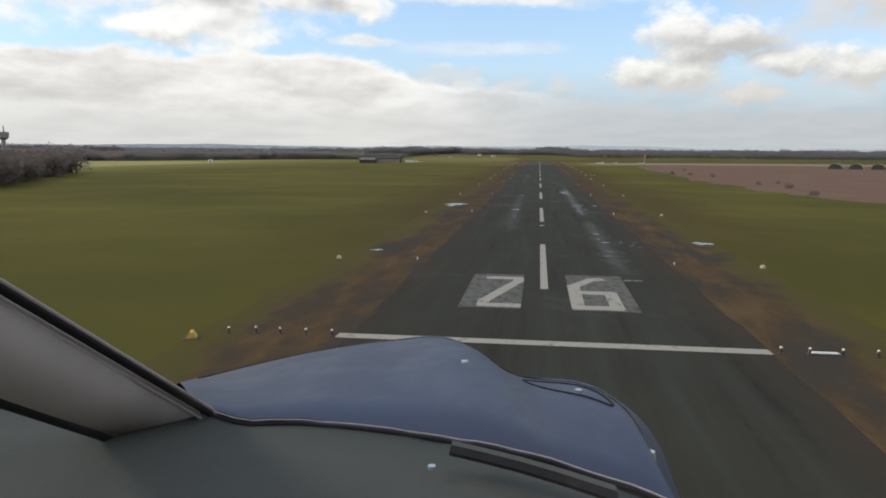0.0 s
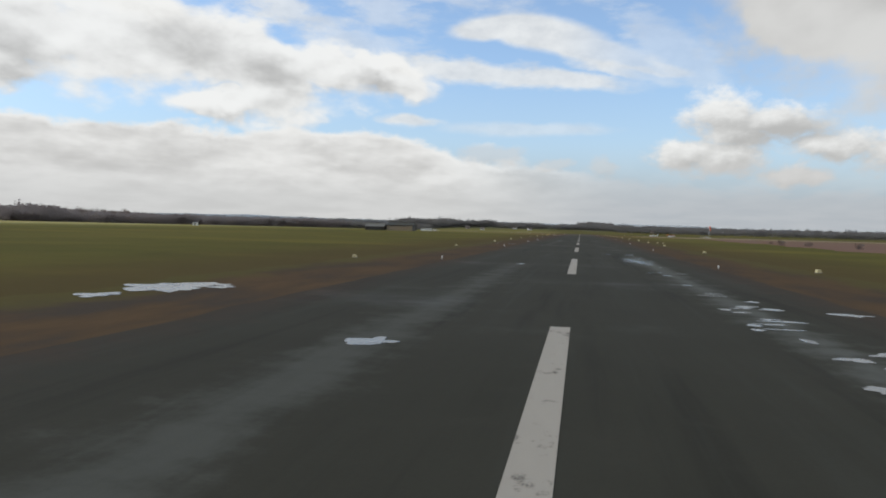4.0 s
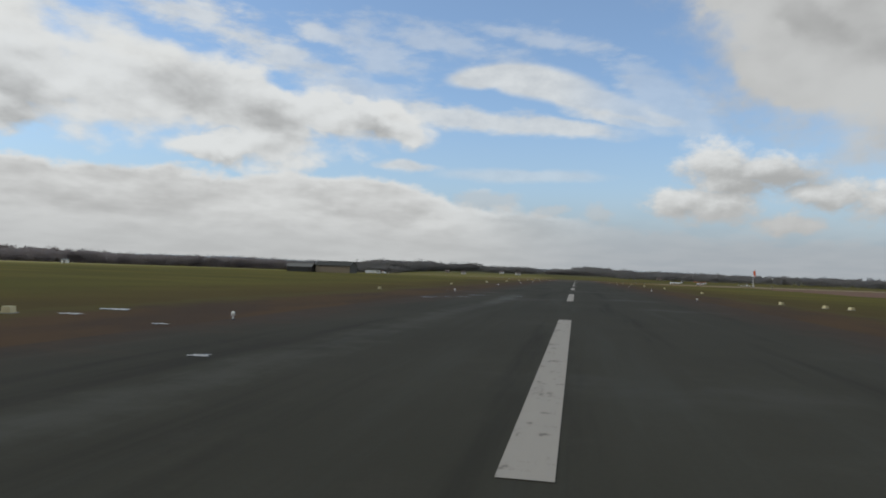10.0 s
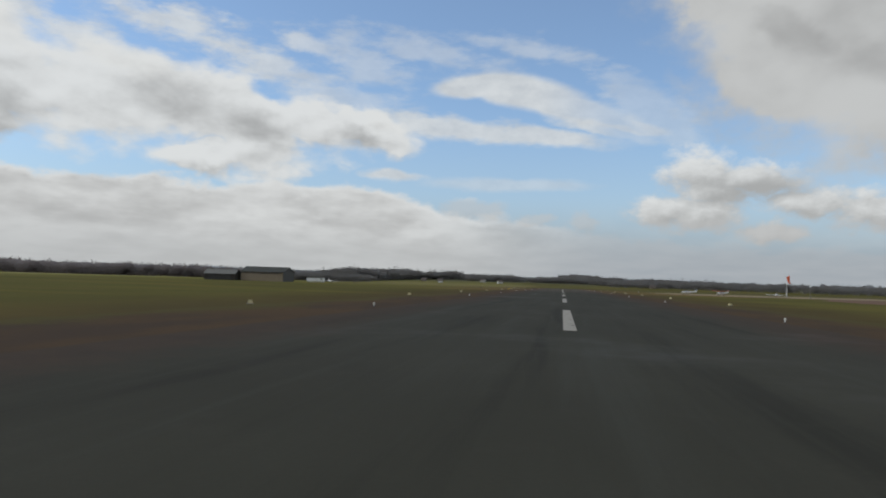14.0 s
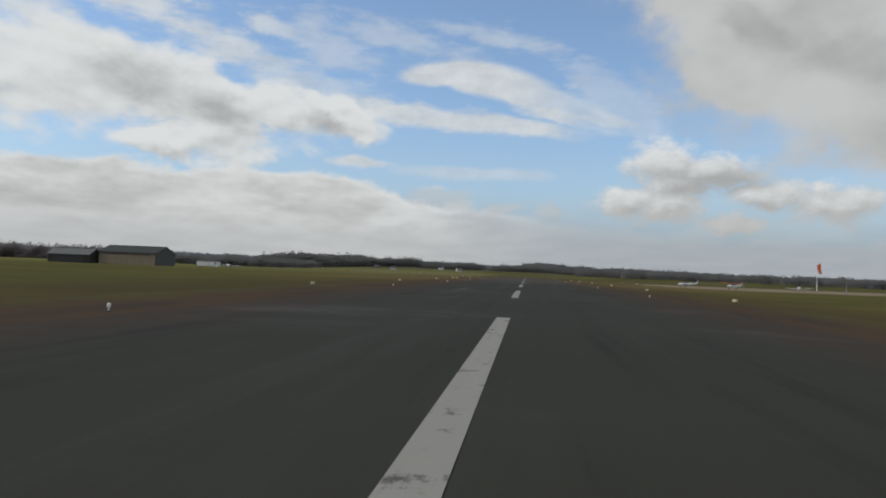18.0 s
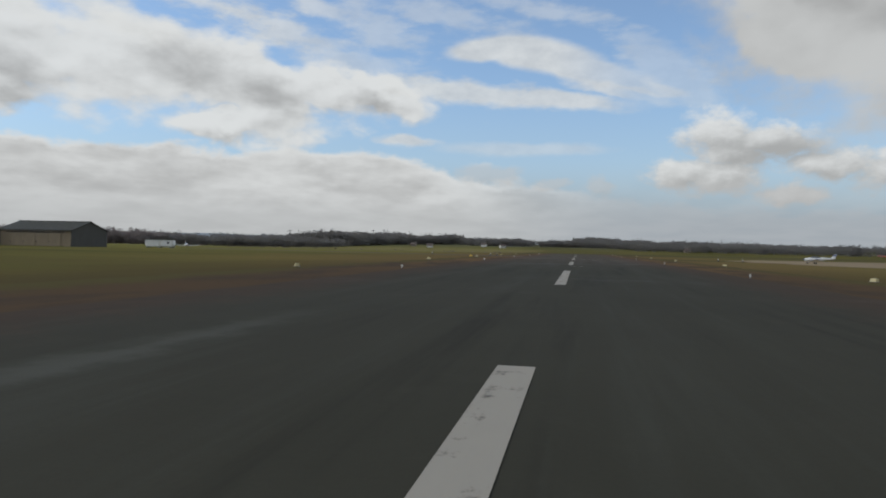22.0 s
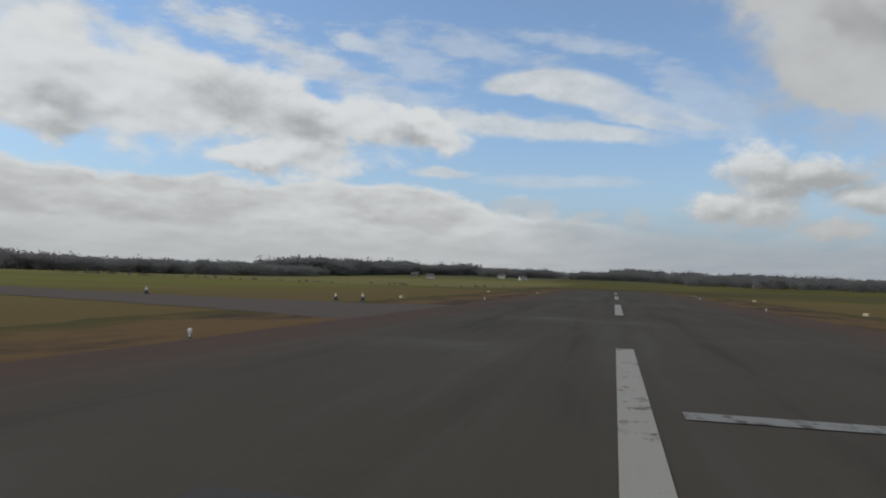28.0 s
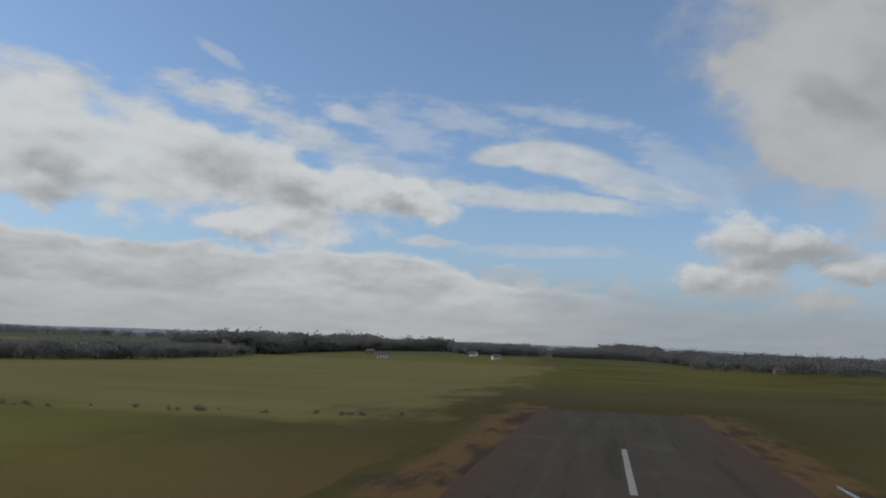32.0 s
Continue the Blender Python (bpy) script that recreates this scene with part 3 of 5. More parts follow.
PALE_EARTH = plain("pale_earth", (0.29, 0.215, 0.13), 0.95, grain=0.15, vary=0.3, dirt=0.3, spec=0.1)
TAXI = plain("brown_tarmac", (0.125, 0.098, 0.078), 0.95, grain=0.5, vary=0.3, dirt=0.4, spec=0.05)
GRASS, ASPHALT, VERGE, SOIL = make_grass(), make_asphalt(), make_verge(), make_soil()
WHITE_PAINT, OLD_PATCH, FAINT = make_paint("runway_paint", (0.38, 0.345, 0.285), 0.17), make_paint("old_patch", (0.140, 0.133, 0.113), 0.27), make_paint("faint_paint", (0.27, 0.255, 0.225), 0.24)
GHOST = make_paint("ghost_paint", (0.185, 0.165, 0.14), 0.38)
TRACE = make_paint("paint_trace", (0.105, 0.097, 0.088), 0.46)
WATER = make_water()
TWIGS = make_wood("bare_twigs", (0.19, 0.152, 0.130), (0.26, 0.21, 0.178))
# distant woods: twig tones raised and greyed to carry the haze in their colour
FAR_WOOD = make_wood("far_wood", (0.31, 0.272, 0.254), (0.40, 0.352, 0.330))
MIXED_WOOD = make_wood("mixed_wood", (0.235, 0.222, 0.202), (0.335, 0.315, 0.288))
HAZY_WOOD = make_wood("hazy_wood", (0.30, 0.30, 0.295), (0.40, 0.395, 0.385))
LAMP_WHITE, LAMP_GLASS = plain("lamp_white", (0.72, 0.71, 0.66), 0.5), plain("lamp_lens", (0.82, 0.80, 0.70), 0.2, vary=0.05, dirt=0.1)
YELLOW, DARK_METAL, RED = plain("marker_yellow", (0.62, 0.40, 0.05), 0.55), plain("dark_metal", (0.05, 0.05, 0.05), 0.5, 0.4), plain("signal_red", (0.60, 0.07, 0.045), 0.5)
CONCRETE = plain("concrete", (0.32, 0.30, 0.27), 0.85, grain=3.0)
TAN_CLAD, GREEN_CLAD, ROOF_CLAD = make_cladding("tan_cladding", (0.30, 0.24, 0.165)), make_cladding("grey_green_cladding", (0.105, 0.10, 0.09), 0.4, 1), make_cladding("dark_roof_sheet", (0.062, 0.060, 0.046))
DARK_CLAD, DULL_ROOF = make_cladding("dark_cladding", (0.052, 0.046, 0.038)), make_cladding("dull_roof_sheet", (0.175, 0.170, 0.150))
PALE_ROOF, DOOR_DARK = make_cladding("pale_roof_sheet", (0.27, 0.275, 0.26)), plain("dark_door", (0.046, 0.044, 0.040), 0.7)
SHELL_WHITE, GLASS = plain("white_shell", (0.78, 0.78, 0.76), 0.35, vary=0.06, dirt=0.12), make_glass("dark_glass")
AIR_RED, RUBBER, BRICK, TILE = plain("aircraft_red", (0.55, 0.10, 0.05), 0.35), plain("rubber", (0.03, 0.03, 0.03), 0.8), plain("brick_wall", (0.30, 0.24, 0.19), 0.85), plain("roof_tile", (0.14, 0.11, 0.095), 0.8)
RENDER_WALL, PALE_YELLOW = plain("rendered_wall", (0.70, 0.68, 0.64), 0.85), plain("faded_yellow", (0.62, 0.54, 0.30), 0.6)
RUST = plain("rusty_red", (0.26, 0.10, 0.06), 0.7)
SOCK = plain("sock_orange", (0.75, 0.16, 0.07), 0.7)

# ------------------------------------------------------------------ mesh helpers


def part(name, bm, mat, parent=None, label="", smooth=False):
    me = bpy.data.meshes.new(name)
    if isinstance(bm, tuple):
        me.from_pydata(bm[0], [], bm[1])
    else:
        bmesh.ops.recalc_face_normals(bm, faces=bm.faces)
        bm.to_mesh(me)
        bm.free()
    for p in me.polygons:
        p.use_smooth = smooth
    me.materials.append(mat)
    ob = new(name, me)
    if parent is not None:
        ob.parent = parent
    if label:
        tagged(ob, label)
    return ob


def thing(name, at, rz, label, category, group="", kind=""):
    ob = new(name)
    ob.matrix_world = pose(*at, 0, 0, rz)
    return tagged(ob, label, category, group, kind)


def box(bm, x0, x1, y0, y1, z0, z1, bevel=0.0):
    r = bmesh.ops.create_cube(bm, size=1.0)
    for v in r["verts"]:
        v.co = Vector(((x0 + x1) / 2 + v.co.x * (x1 - x0), (y0 + y1) / 2 + v.co.y * (y1 - y0), (z0 + z1) / 2 + v.co.z * (z1 - z0)))
    if bevel:
        bmesh.ops.bevel(bm, geom=list({e for v in r["verts"] for e in v.link_edges}), offset=bevel, segments=2, affect="EDGES")
    return bm


def rod(bm, p, q, r0, r1=None, seg=10):
    p, q = Vector(p), Vector(q)
    m = Matrix.Translation((p + q) / 2) @ (q - p).to_track_quat("Z", "Y").to_matrix().to_4x4()
    bmesh.ops.create_cone(bm, cap_ends=True, segments=seg, radius1=r0, radius2=r0 if r1 is None else r1, depth=(q - p).length, matrix=m)
    return bm


def loft(rings, close=True):
    """A skin over rings of points, all of one count."""
    bm = bmesh.new()
    rows = [[bm.verts.new(p) for p in ring] for ring in rings]
    n = len(rows[0])
    for a_, b_ in zip(rows, rows[1:]):
        for i in range(n):
            bm.faces.new((a_[i], a_[(i + 1) % n], b_[(i + 1) % n], b_[i]))
    if close:
        bm.faces.new(rows[0]), bm.faces.new(rows[-1])
    return bm


def oval(x, cy, cz, ry, rz, n=14, sq=1.0):
    """A ring across x, rounder or squarer."""
    out = []
    for i in range(n):
        t = 2 * math.pi * i / n
        c, s = math.cos(t), math.sin(t)
        out.append((x, cy + ry * math.copysign(abs(c) ** sq, c), cz + rz * math.copysign(abs(s) ** sq, s)))
    return out


def sheet(points, z, th=0.0):
    """A flat outline, filled."""
    bm = bmesh.new()
    bm.faces.new([bm.verts.new((x, y, z)) for x, y in points])
    return bm


def smooth01(v, lo, hi):
    t = min(1.0, max(0.0, (v - lo) / (hi - lo)))
    return t * t * (3 - 2 * t)


# ------------------------------------------------------------------ ground


def rise(x, y):
    """Height of the land: level airfield, then low hills all round."""
    dx, dy = max(0.0, abs(x) - 380), max(0.0, y - 950, -450 - y)
    out = math.hypot(dx, dy)
    h = 13.0 * smooth01(out, 120, 1100)
    h += 5.0 * smooth01(out, 300, 1500) * noise.noise((x * 0.0016, y * 0.0016, 2.0))
    left = smooth01(-x - 0.16 * y, -200, 900)
    h += (10 + 12 * left) * smooth01(out, 1700, 3600) * (0.72 + 0.5 * noise.noise((x * 0.0011, y * 0.0011, 7.0)))
    return h


steps = [0, 60, 130, 210, 300, 380, 440, 520, 620, 740, 880, 1040, 1230, 1450, 1700, 2000, 2350, 2750, 3200, 3750, 4600]
gx = sorted({-s for s in steps} | set(steps))
gy = [350 + s for s in gx]
gv = [(x, y, rise(x, y)) for y in gy for x in gx]
n = len(gx)
gf = [(j * n + i, j * n + i + 1, (j + 1) * n + i + 1, (j + 1) * n + i) for j in range(n - 1) for i in range(n - 1)]
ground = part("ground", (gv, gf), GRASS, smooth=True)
tagged(ground, "rough olive winter grass of a level airfield", "grass field", kind="structure")


# horizon hills: the haze over them is put into their pale base colour
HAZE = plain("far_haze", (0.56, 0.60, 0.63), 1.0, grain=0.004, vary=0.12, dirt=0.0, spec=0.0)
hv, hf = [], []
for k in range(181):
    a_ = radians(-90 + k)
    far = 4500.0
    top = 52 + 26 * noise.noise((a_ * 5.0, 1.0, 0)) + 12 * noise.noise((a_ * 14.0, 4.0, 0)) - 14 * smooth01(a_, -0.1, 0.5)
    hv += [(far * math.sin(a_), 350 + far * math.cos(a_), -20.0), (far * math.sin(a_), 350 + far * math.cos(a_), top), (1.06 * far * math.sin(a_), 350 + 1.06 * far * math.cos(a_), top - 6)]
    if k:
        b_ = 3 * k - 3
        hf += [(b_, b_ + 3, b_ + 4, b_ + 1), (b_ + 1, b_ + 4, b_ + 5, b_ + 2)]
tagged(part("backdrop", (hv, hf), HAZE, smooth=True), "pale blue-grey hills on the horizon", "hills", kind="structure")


def half_width(y):
    return 12.4 + 2.0 * smooth01(y, 170, 320) + 0.8 * smooth01(y, 480, 640)


def strip(inner, outer, y0, y1, z, step=3.0):
    """A long strip along the runway with uneven sides."""
    vs, fs, k = [], [], 0
    y = y0
    while y <= y1 + 0.01:
        vs += [(inner(y), y, z), (outer(y), y, z)]
        if k:
            fs.append((2 * k - 2, 2 * k - 1, 2 * k + 1, 2 * k))
        k += 1
        y += step
    return vs, fs


def wob(y, s, amp=0.5):
    return amp * (noise.noise((y * 0.11, s, 0)) + 0.7 * noise.noise((y * 0.4, s, 3)))


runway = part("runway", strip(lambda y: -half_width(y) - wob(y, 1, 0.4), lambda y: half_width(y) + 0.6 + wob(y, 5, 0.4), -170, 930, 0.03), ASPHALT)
tagged(runway, "dark weathered asphalt runway with worn streaks", "runway", kind="structure")
for s, name in ((-1, "shoulder_left"), (1, "shoulder_right")):
    ob = part(name, strip(lambda y: s * (half_width(y) - 1.5), lambda y: s * (half_width(y) + 9.6 + wob(y, 9 + s, 1.3)), -150, 935, 0.015, 1.5), VERGE)
    tagged(ob, "rust-brown mossy old tarmac shoulder beside the runway", "runway shoulder", kind="structure")

# runway paint
PZ = 0.042
for k in range(15):
    y = 60 * k
    part("centreline_dash", sheet([(-0.33, y), (0.33, y), (0.33, y + 30), (-0.33, y + 30)], PZ), WHITE_PAINT, runway)
part("centreline_dash", sheet([(-0.33, 657), (0.33, 657), (0.33, 675.6), (-0.33, 675.6)], PZ + 0.004), WHITE_PAINT, runway)
part("centreline_stub", sheet([(-0.33, 52.9), (0.33, 52.9), (0.33, 54.2), (-0.33, 54.2)], PZ), WHITE_PAINT, runway)
part("threshold_bar", sheet([(-13.1, -18.0), (13.0, -18.0), (13.0, -16.9), (-13.1, -16.9)], PZ), WHITE_PAINT, runway)
part("repaint_patch", sheet([(-6.5, -8.0), (-1.8, -8.0), (-1.8, 6.8), (-6.5, 6.8)], PZ), OLD_PATCH, runway, "grey painted-out patch under the numeral")
part("repaint_patch", sheet([(2.0, -8.0), (7.0, -8.0), (7.1, 7.4), (2.0, 7.4)], PZ), OLD_PATCH, runway, "grey painted-out patch under the numeral")
NZ = PZ + 0.008


def stroke(points, w=0.62):
    """One painted stroke along a line of points."""
    bm = bmesh.new()
    for i, ((x0, y0), (x1, y1)) in enumerate(zip(points, points[1:])):
        z = NZ + 0.003 * i
        d = Vector((x1 - x0, y1 - y0)).normalized()
        nx, ny = -d.y * w / 2, d.x * w / 2
        ly = 1.35 if abs(d.x) > abs(d.y) else 1.0
        ex, ey = d.x * w * 0.4, d.y * w * 0.4
        bm.faces.new([bm.verts.new((px, py, z)) for px, py in ((x0 - ex + nx, y0 - ey + ny * ly), (x0 - ex - nx, y0 - ey - ny * ly), (x1 + ex - nx, y1 + ey - ny * ly), (x1 + ex + nx, y1 + ey + ny * ly))])
    return bm


part("numeral_2", stroke([(-4.9, 4.9), (-2.3, 4.9), (-2.3, 3.4), (-4.7, -5.4), (-4.7, -7.0), (-2.2, -7.0)], 0.95), WHITE_PAINT, runway)
part("numeral_6", stroke([(5.0, 5.4), (4.2, 5.0), (2.5, 1.6), (2.5, -7.0), (5.4, -7.0), (5.4, -1.2), (2.6, -1.2)], 1.05), WHITE_PAINT, runway)
part("paint_mark", sheet([(7.2, 5.0), (8.9, 5.0), (8.9, 5.5), (7.2, 5.5)], PZ), FAINT, runway)
part("paint_mark", sheet([(0.1, 590.8), (1.75, 590.8), (1.75, 591.3), (0.1, 591.3)], PZ), WHITE_PAINT, runway)
part("threshold_bar", sheet([(0.9, 675.8), (14.0, 675.8), (14.0, 676.6), (0.9, 676.6)], PZ + 0.008), FAINT, runway)
part("numeral_0", stroke([(2.1, 668.8), (4.6, 668.8), (4.6, 659.8), (2.1, 659.8), (2.1, 668.8)], 0.7), GHOST, runway)
part("numeral_8", stroke([(-2.1, 668.8), (-4.6, 668.8), (-4.6, 659.8), (-2.1, 659.8), (-2.1, 668.8)], 0.7), TRACE, runway)
part("numeral_8_waist", stroke([(-4.6, 664.3), (-2.1, 664.3)], 0.6), TRACE, runway)

# taxiway, apron, ploughed land
def wavy(corners, amp, step=6.0, seed=0.0):
    """The outline through the corners with an uneven, natural edge."""
    out_ = []
    for (x0, y0), (x1, y1) in zip(corners, corners[1:] + corners[:1]):
        k = max(2, int(math.hypot(x1 - x0, y1 - y0) / step))
        for i in range(k):
            x, y = x0 + (x1 - x0) * i / k, y0 + (y1 - y0) * i / k
            out_.append((x + amp * noise.noise((x * 0.05, y * 0.05, seed)) + 0.5 * amp * noise.noise((x * 0.2, y * 0.2, seed)), y + amp * noise.noise((x * 0.05, y * 0.05, seed + 9)) + 0.5 * amp * noise.noise((x * 0.2, y * 0.2, seed + 9))))
    return out_


tagged(part("taxiway", sheet([(14, 690), (40, 694), (62, 700), (62, 716), (40, 716), (14, 724)], 0.022), VERGE), "worn brown tarmac taxiway off the runway", "taxiway", kind="structure")
tagged(part("apron", sheet(wavy([(48, 664), (62, 632), (92, 640), (150, 652), (300, 640), (420, 600), (430, 740), (300, 800), (152, 800), (62, 770), (44, 715)], 6.0), 0.024), PALE_EARTH), "pale bare earth aircraft parking strip", "parking strip", kind="structure")
tagged(part("taxiway_left", sheet(wavy([(-13.0, 699), (-21, 702), (-35, 707), (-60, 712), (-140, 728), (-140, 748), (-60, 727), (-35, 723), (-22, 724), (-13.0, 731)], 1.6, 3.0, 2.0), 0.026), TAXI), "worn pale brown tarmac taxiway joining the runway", "taxiway", kind="structure")
tagged(part("ploughed_field", sheet(wavy([(82, 118), (300, 120), (360, 400), (300, 600), (110, 640), (78, 560), (74, 400), (66, 260), (70, 150)], 7.0, 8.0, 3.0), 0.02), SOIL), "bare reddish ploughed field beside the grass", "field", kind="structure")


# ------------------------------------------------------------------ puddles
def puddle(cx, cy, rx, ry, seed):
    pts = []
    for i in range(30):
        t = 2 * math.pi * i / 30
        k = 0.75 + 0.55 * noise.noise((math.cos(t) * 1.3 + seed, math.sin(t) * 1.3, seed * 1.7)) + 0.25 * noise.noise((math.cos(t) * 4, math.sin(t) * 4 + seed, 5))
        pts.append((cx + rx * k * math.cos(t), cy + ry * k * math.sin(t)))
    ob = part("puddle", sheet(pts, 0.047), WATER)
    tagged(ob, "shallow puddle of rain water on the tarmac", "puddle", "puddles on the runway")


POOLS = [(-18.8, 97.3, 2.4, 2.4), (-19.4, 93.0, 1.0, 1.2), (-16.8, 98.5, 1.0, 0.8), (20.4, 34.2, 1.2, 1.5), (-19.4, 21.6, 0.8, 0.6), (-5.0, 85.1, 0.6, 0.7), (-4.9, 133.5, 0.45, 0.8), (-4.9, 69.8, 0.5, 0.4), (11.7, 98.1, 0.8, 0.7)]
POOLS_MID = [(4.3, 171.2, 0.7, 0.6), (7.5, 171.2, 0.8, 1.2), (6.5, 153.7, 0.95, 0.7), (6.3, 150.8, 0.9, 0.5), (6.9, 149.2, 0.8, 0.5), (6.8, 147.6, 0.8, 0.8), (6.0, 146.2, 0.6, 0.5), (7.3, 145.8, 0.8, 0.5), (7.2, 143.0, 0.8, 0.7)]
POOLS_LEFT = [(-19.1, 231.8, 0.9, 0.6), (-17.8, 231.6, 0.35, 0.4), (-15.0, 231.1, 1.1, 1.0), (-15.6, 227.5, 0.6, 0.35), (-7.4, 220.6, 0.3, 0.25), (-14.8, 234.3, 0.3, 0.5), (-20.6, 261.9, 0.7, 0.6), (-20.0, 258.3, 0.5, 0.4), (-8.5, 248.2, 0.3, 0.25), (-14.4, 255.9, 0.35, 0.3),
              (-12.8, 296.0, 0.7, 0.5), (-11.6, 298.7, 0.25, 0.25), (-11.5, 299.6, 0.4, 0.3), (-10.0, 299.9, 0.6, 0.4), (-9.7, 307.9, 0.9, 0.5), (-6.7, 303.5, 0.5, 0.3), (-5.4, 308.5, 0.4, 0.35), (-15.0, 327.4, 0.75, 0.4), (-15.5, 322.1, 0.4, 0.25), (-6.9, 505, 0.6, 0.5), (19.2, 842, 0.3, 9.5)]
for i, (x, y, rx, ry) in enumerate(POOLS + POOLS_MID + POOLS_LEFT):
    puddle(x, y, rx * 1.25, ry * 1.25, i)
# long shallow wet lines where the surface has sunk
wet = random.Random(5)
for i, (x, y, rx, ry) in enumerate([(7.6, 42.9, 0.75, 0.3), (8.0, 33.1, 0.7, 0.35), (10.0, 33.7, 0.35, 0.2), (11.8, 33.3, 0.4, 0.25), (11.1, 30.4, 0.3, 0.25), (11.9, 29.0, 0.3, 0.2), (7.7, 24.7, 0.55, 0.16), (7.3, 20.9, 0.7, 0.2), (7.4, 36.4, 0.3, 0.2)]):
    puddle(x, y, rx, ry, 60 + i)
for i in range(32):
    y = wet.gauss(93, 9) if i < 22 else wet.gauss(138, 10)
    puddle(7.7 + wet.gauss(0, 0.5), y, wet.uniform(0.3, 0.9), wet.uniform(0.2, 0.55), 80 + i)


# ------------------------------------------------------------------ runway lights and markers
def edge_light(at):
    t = thing("runway_light", at, 0, "small white elevated runway edge light on a dark base", "runway light", "lights along the runway")
    bm = rod(bmesh.new(), (0, 0, 0), (0, 0, 0.04), 0.09, 0.08, 14)
    part("base_plate", bm, DARK_METAL, t)
    part("stem", rod(bmesh.new(), (0, 0, 0.04), (0, 0, 0.17), 0.035), LAMP_WHITE, t)
    part("lamp_housing", rod(bmesh.new(), (0, 0, 0.17), (0, 0, 0.26), 0.07, 0.085, 14), LAMP_WHITE, t)
    bm = bmesh.new()
    bmesh.ops.create_uvsphere(bm, u_segments=14, v_segments=8, radius=0.078, matrix=Matrix.Translation((0, 0, 0.27)) @ Matrix.Diagonal((1, 1, 1.1, 1)))
    part("lens", bm, LAMP_GLASS, t, smooth=True)
    return t


def side_marker(at):
    t = thing("side_marker", at, 0, "low faded yellow ridge-shaped runway side marker on the grass", "runway marker", "side markers along the runway")
    prof = [(-0.2, 0.0), (0.2, 0.0), (0.15, 0.28), (-0.15, 0.28)]
    part("shell", loft([[(x, y, z) for x, z in prof] for y in (-0.25, 0.25)]), PALE_YELLOW, t)
    part("pad", box(bmesh.new(), -0.27, 0.27, -0.32, 0.32, -0.02, 0.02, 0.008), CONCRETE, t)
    return t


def side_x(y):
    return 13.4 + 2.1 * smooth01(y, 250, 390)


first_light, first_marker = edge_light((-13.4, 14.5, 0.03)), side_marker((-22.1, 14.5, 0.02))
for k in range(14):
    y = 14.5 + 60.8 * k
    for s in (-1, 1):
        if k or s > 0:
            copy_thing(first_light, pose(s * side_x(y), y + (0.4 if s > 0 else 1.8), 0.03, 0, 0, 11 * k))
            copy_thing(first_marker, pose(s * (side_x(y) + 8.7 + smooth01(y, 250, 390)), y + 0.4 * s, 0.02, 0, 0, 4 * k))


for x, y in ((25.9, 311.5), (27.4, 308.8)):
    copy_thing(first_marker, pose(x, y, 0.02, 0, 0, 15))


def threshold_light(at):
    t = thing("threshold_light", at, 0, "short red-banded white threshold light on a flat base", "threshold light", "lights across the threshold")
    part("base_plate", rod(bmesh.new(), (0, 0, 0), (0, 0, 0.06), 0.17, 0.14, 14), DARK_METAL, t)
    part("stem", rod(bmesh.new(), (0, 0, 0.06), (0, 0, 0.24), 0.06), DARK_METAL, t)
    part("lamp_housing", rod(bmesh.new(), (0, 0, 0.24), (0, 0, 0.34), 0.09, 0.10, 14), RUST, t, "rusty red lamp housing")
    bm = bmesh.new()
    bmesh.ops.create_uvsphere(bm, u_segments=14, v_segments=8, radius=0.085, matrix=Matrix.Translation((0, 0, 0.355)))
    part("lens", bm, LAMP_GLASS, t, smooth=True)
    return t


tl = threshold_light((-20.1, -17.9, 0.02))
for x in (-18.4, -16.8, -15.1, -13.4, 13.5, 15.1, 16.9, 18.8):
    copy_thing(tl, pose(x, -17.6, 0.025))
board = thing("marker_board", (16.0, -17.3, 0.02), 0, "long flat white marker board between two threshold lights", "marker board")
part("plank", box(bmesh.new(), -0.8, 0.8, -0.2, 0.2, 0.03, 0.08, 0.01), LAMP_WHITE, board)
for x in (-0.6, 0.6):
    part("foot", box(bmesh.new(), x - 0.06, x + 0.06, -0.2, 0.2, -0.01, 0.03), DARK_METAL, board)


def yellow_marker(at, rz):
    t = thing("corner_marker", at, rz, "yellow painted wedge-shaped corner marker on the verge", "runway marker", "yellow corner markers")
    prof = [(-0.32, 0.0), (0.32, 0.0), (0.08, 0.4), (-0.08, 0.4)]
    part("shell", loft([[(x, y, z) for x, z in prof] for y in (-0.4, 0.4)]), YELLOW, t)
    part("pad", box(bmesh.new(), -0.5, 0.5, -0.6, 0.6, -0.02, 0.03, 0.01), TAXI, t)
    return t


ym = yellow_marker((-21.9, -19.3, 0.02), 20)
copy_thing(ym, pose(-26.7, 682.6, 0.02, 0, 0, 70))


def cone(at):
    t = thing("marker_cone", at, 0, "black and white marker cone standing on grass", "marker cone", "cones beside the taxiway")
    part("foot", box(bmesh.new(), -0.3, 0.3, -0.3, 0.3, -0.01, 0.05, 0.01), DARK_METAL, t)
    part("lower_band", rod(bmesh.new(), (0, 0, 0.05), (0, 0, 0.42), 0.24, 0.14, 14), DARK_METAL, t)
    part("upper_band", rod(bmesh.new(), (0, 0, 0.42), (0, 0, 0.75), 0.14, 0.05, 14), LAMP_WHITE, t)
    return t


mc = cone((-27.0, 727.3, 0))
copy_thing(mc, pose(-25.0, 729.5, 0)), copy_thing(mc, pose(-45.3, 723.2, 0)), copy_thing(mc, pose(42.6, 690.7, 0)), copy_thing(mc, pose(38.1, 698.8, 0))


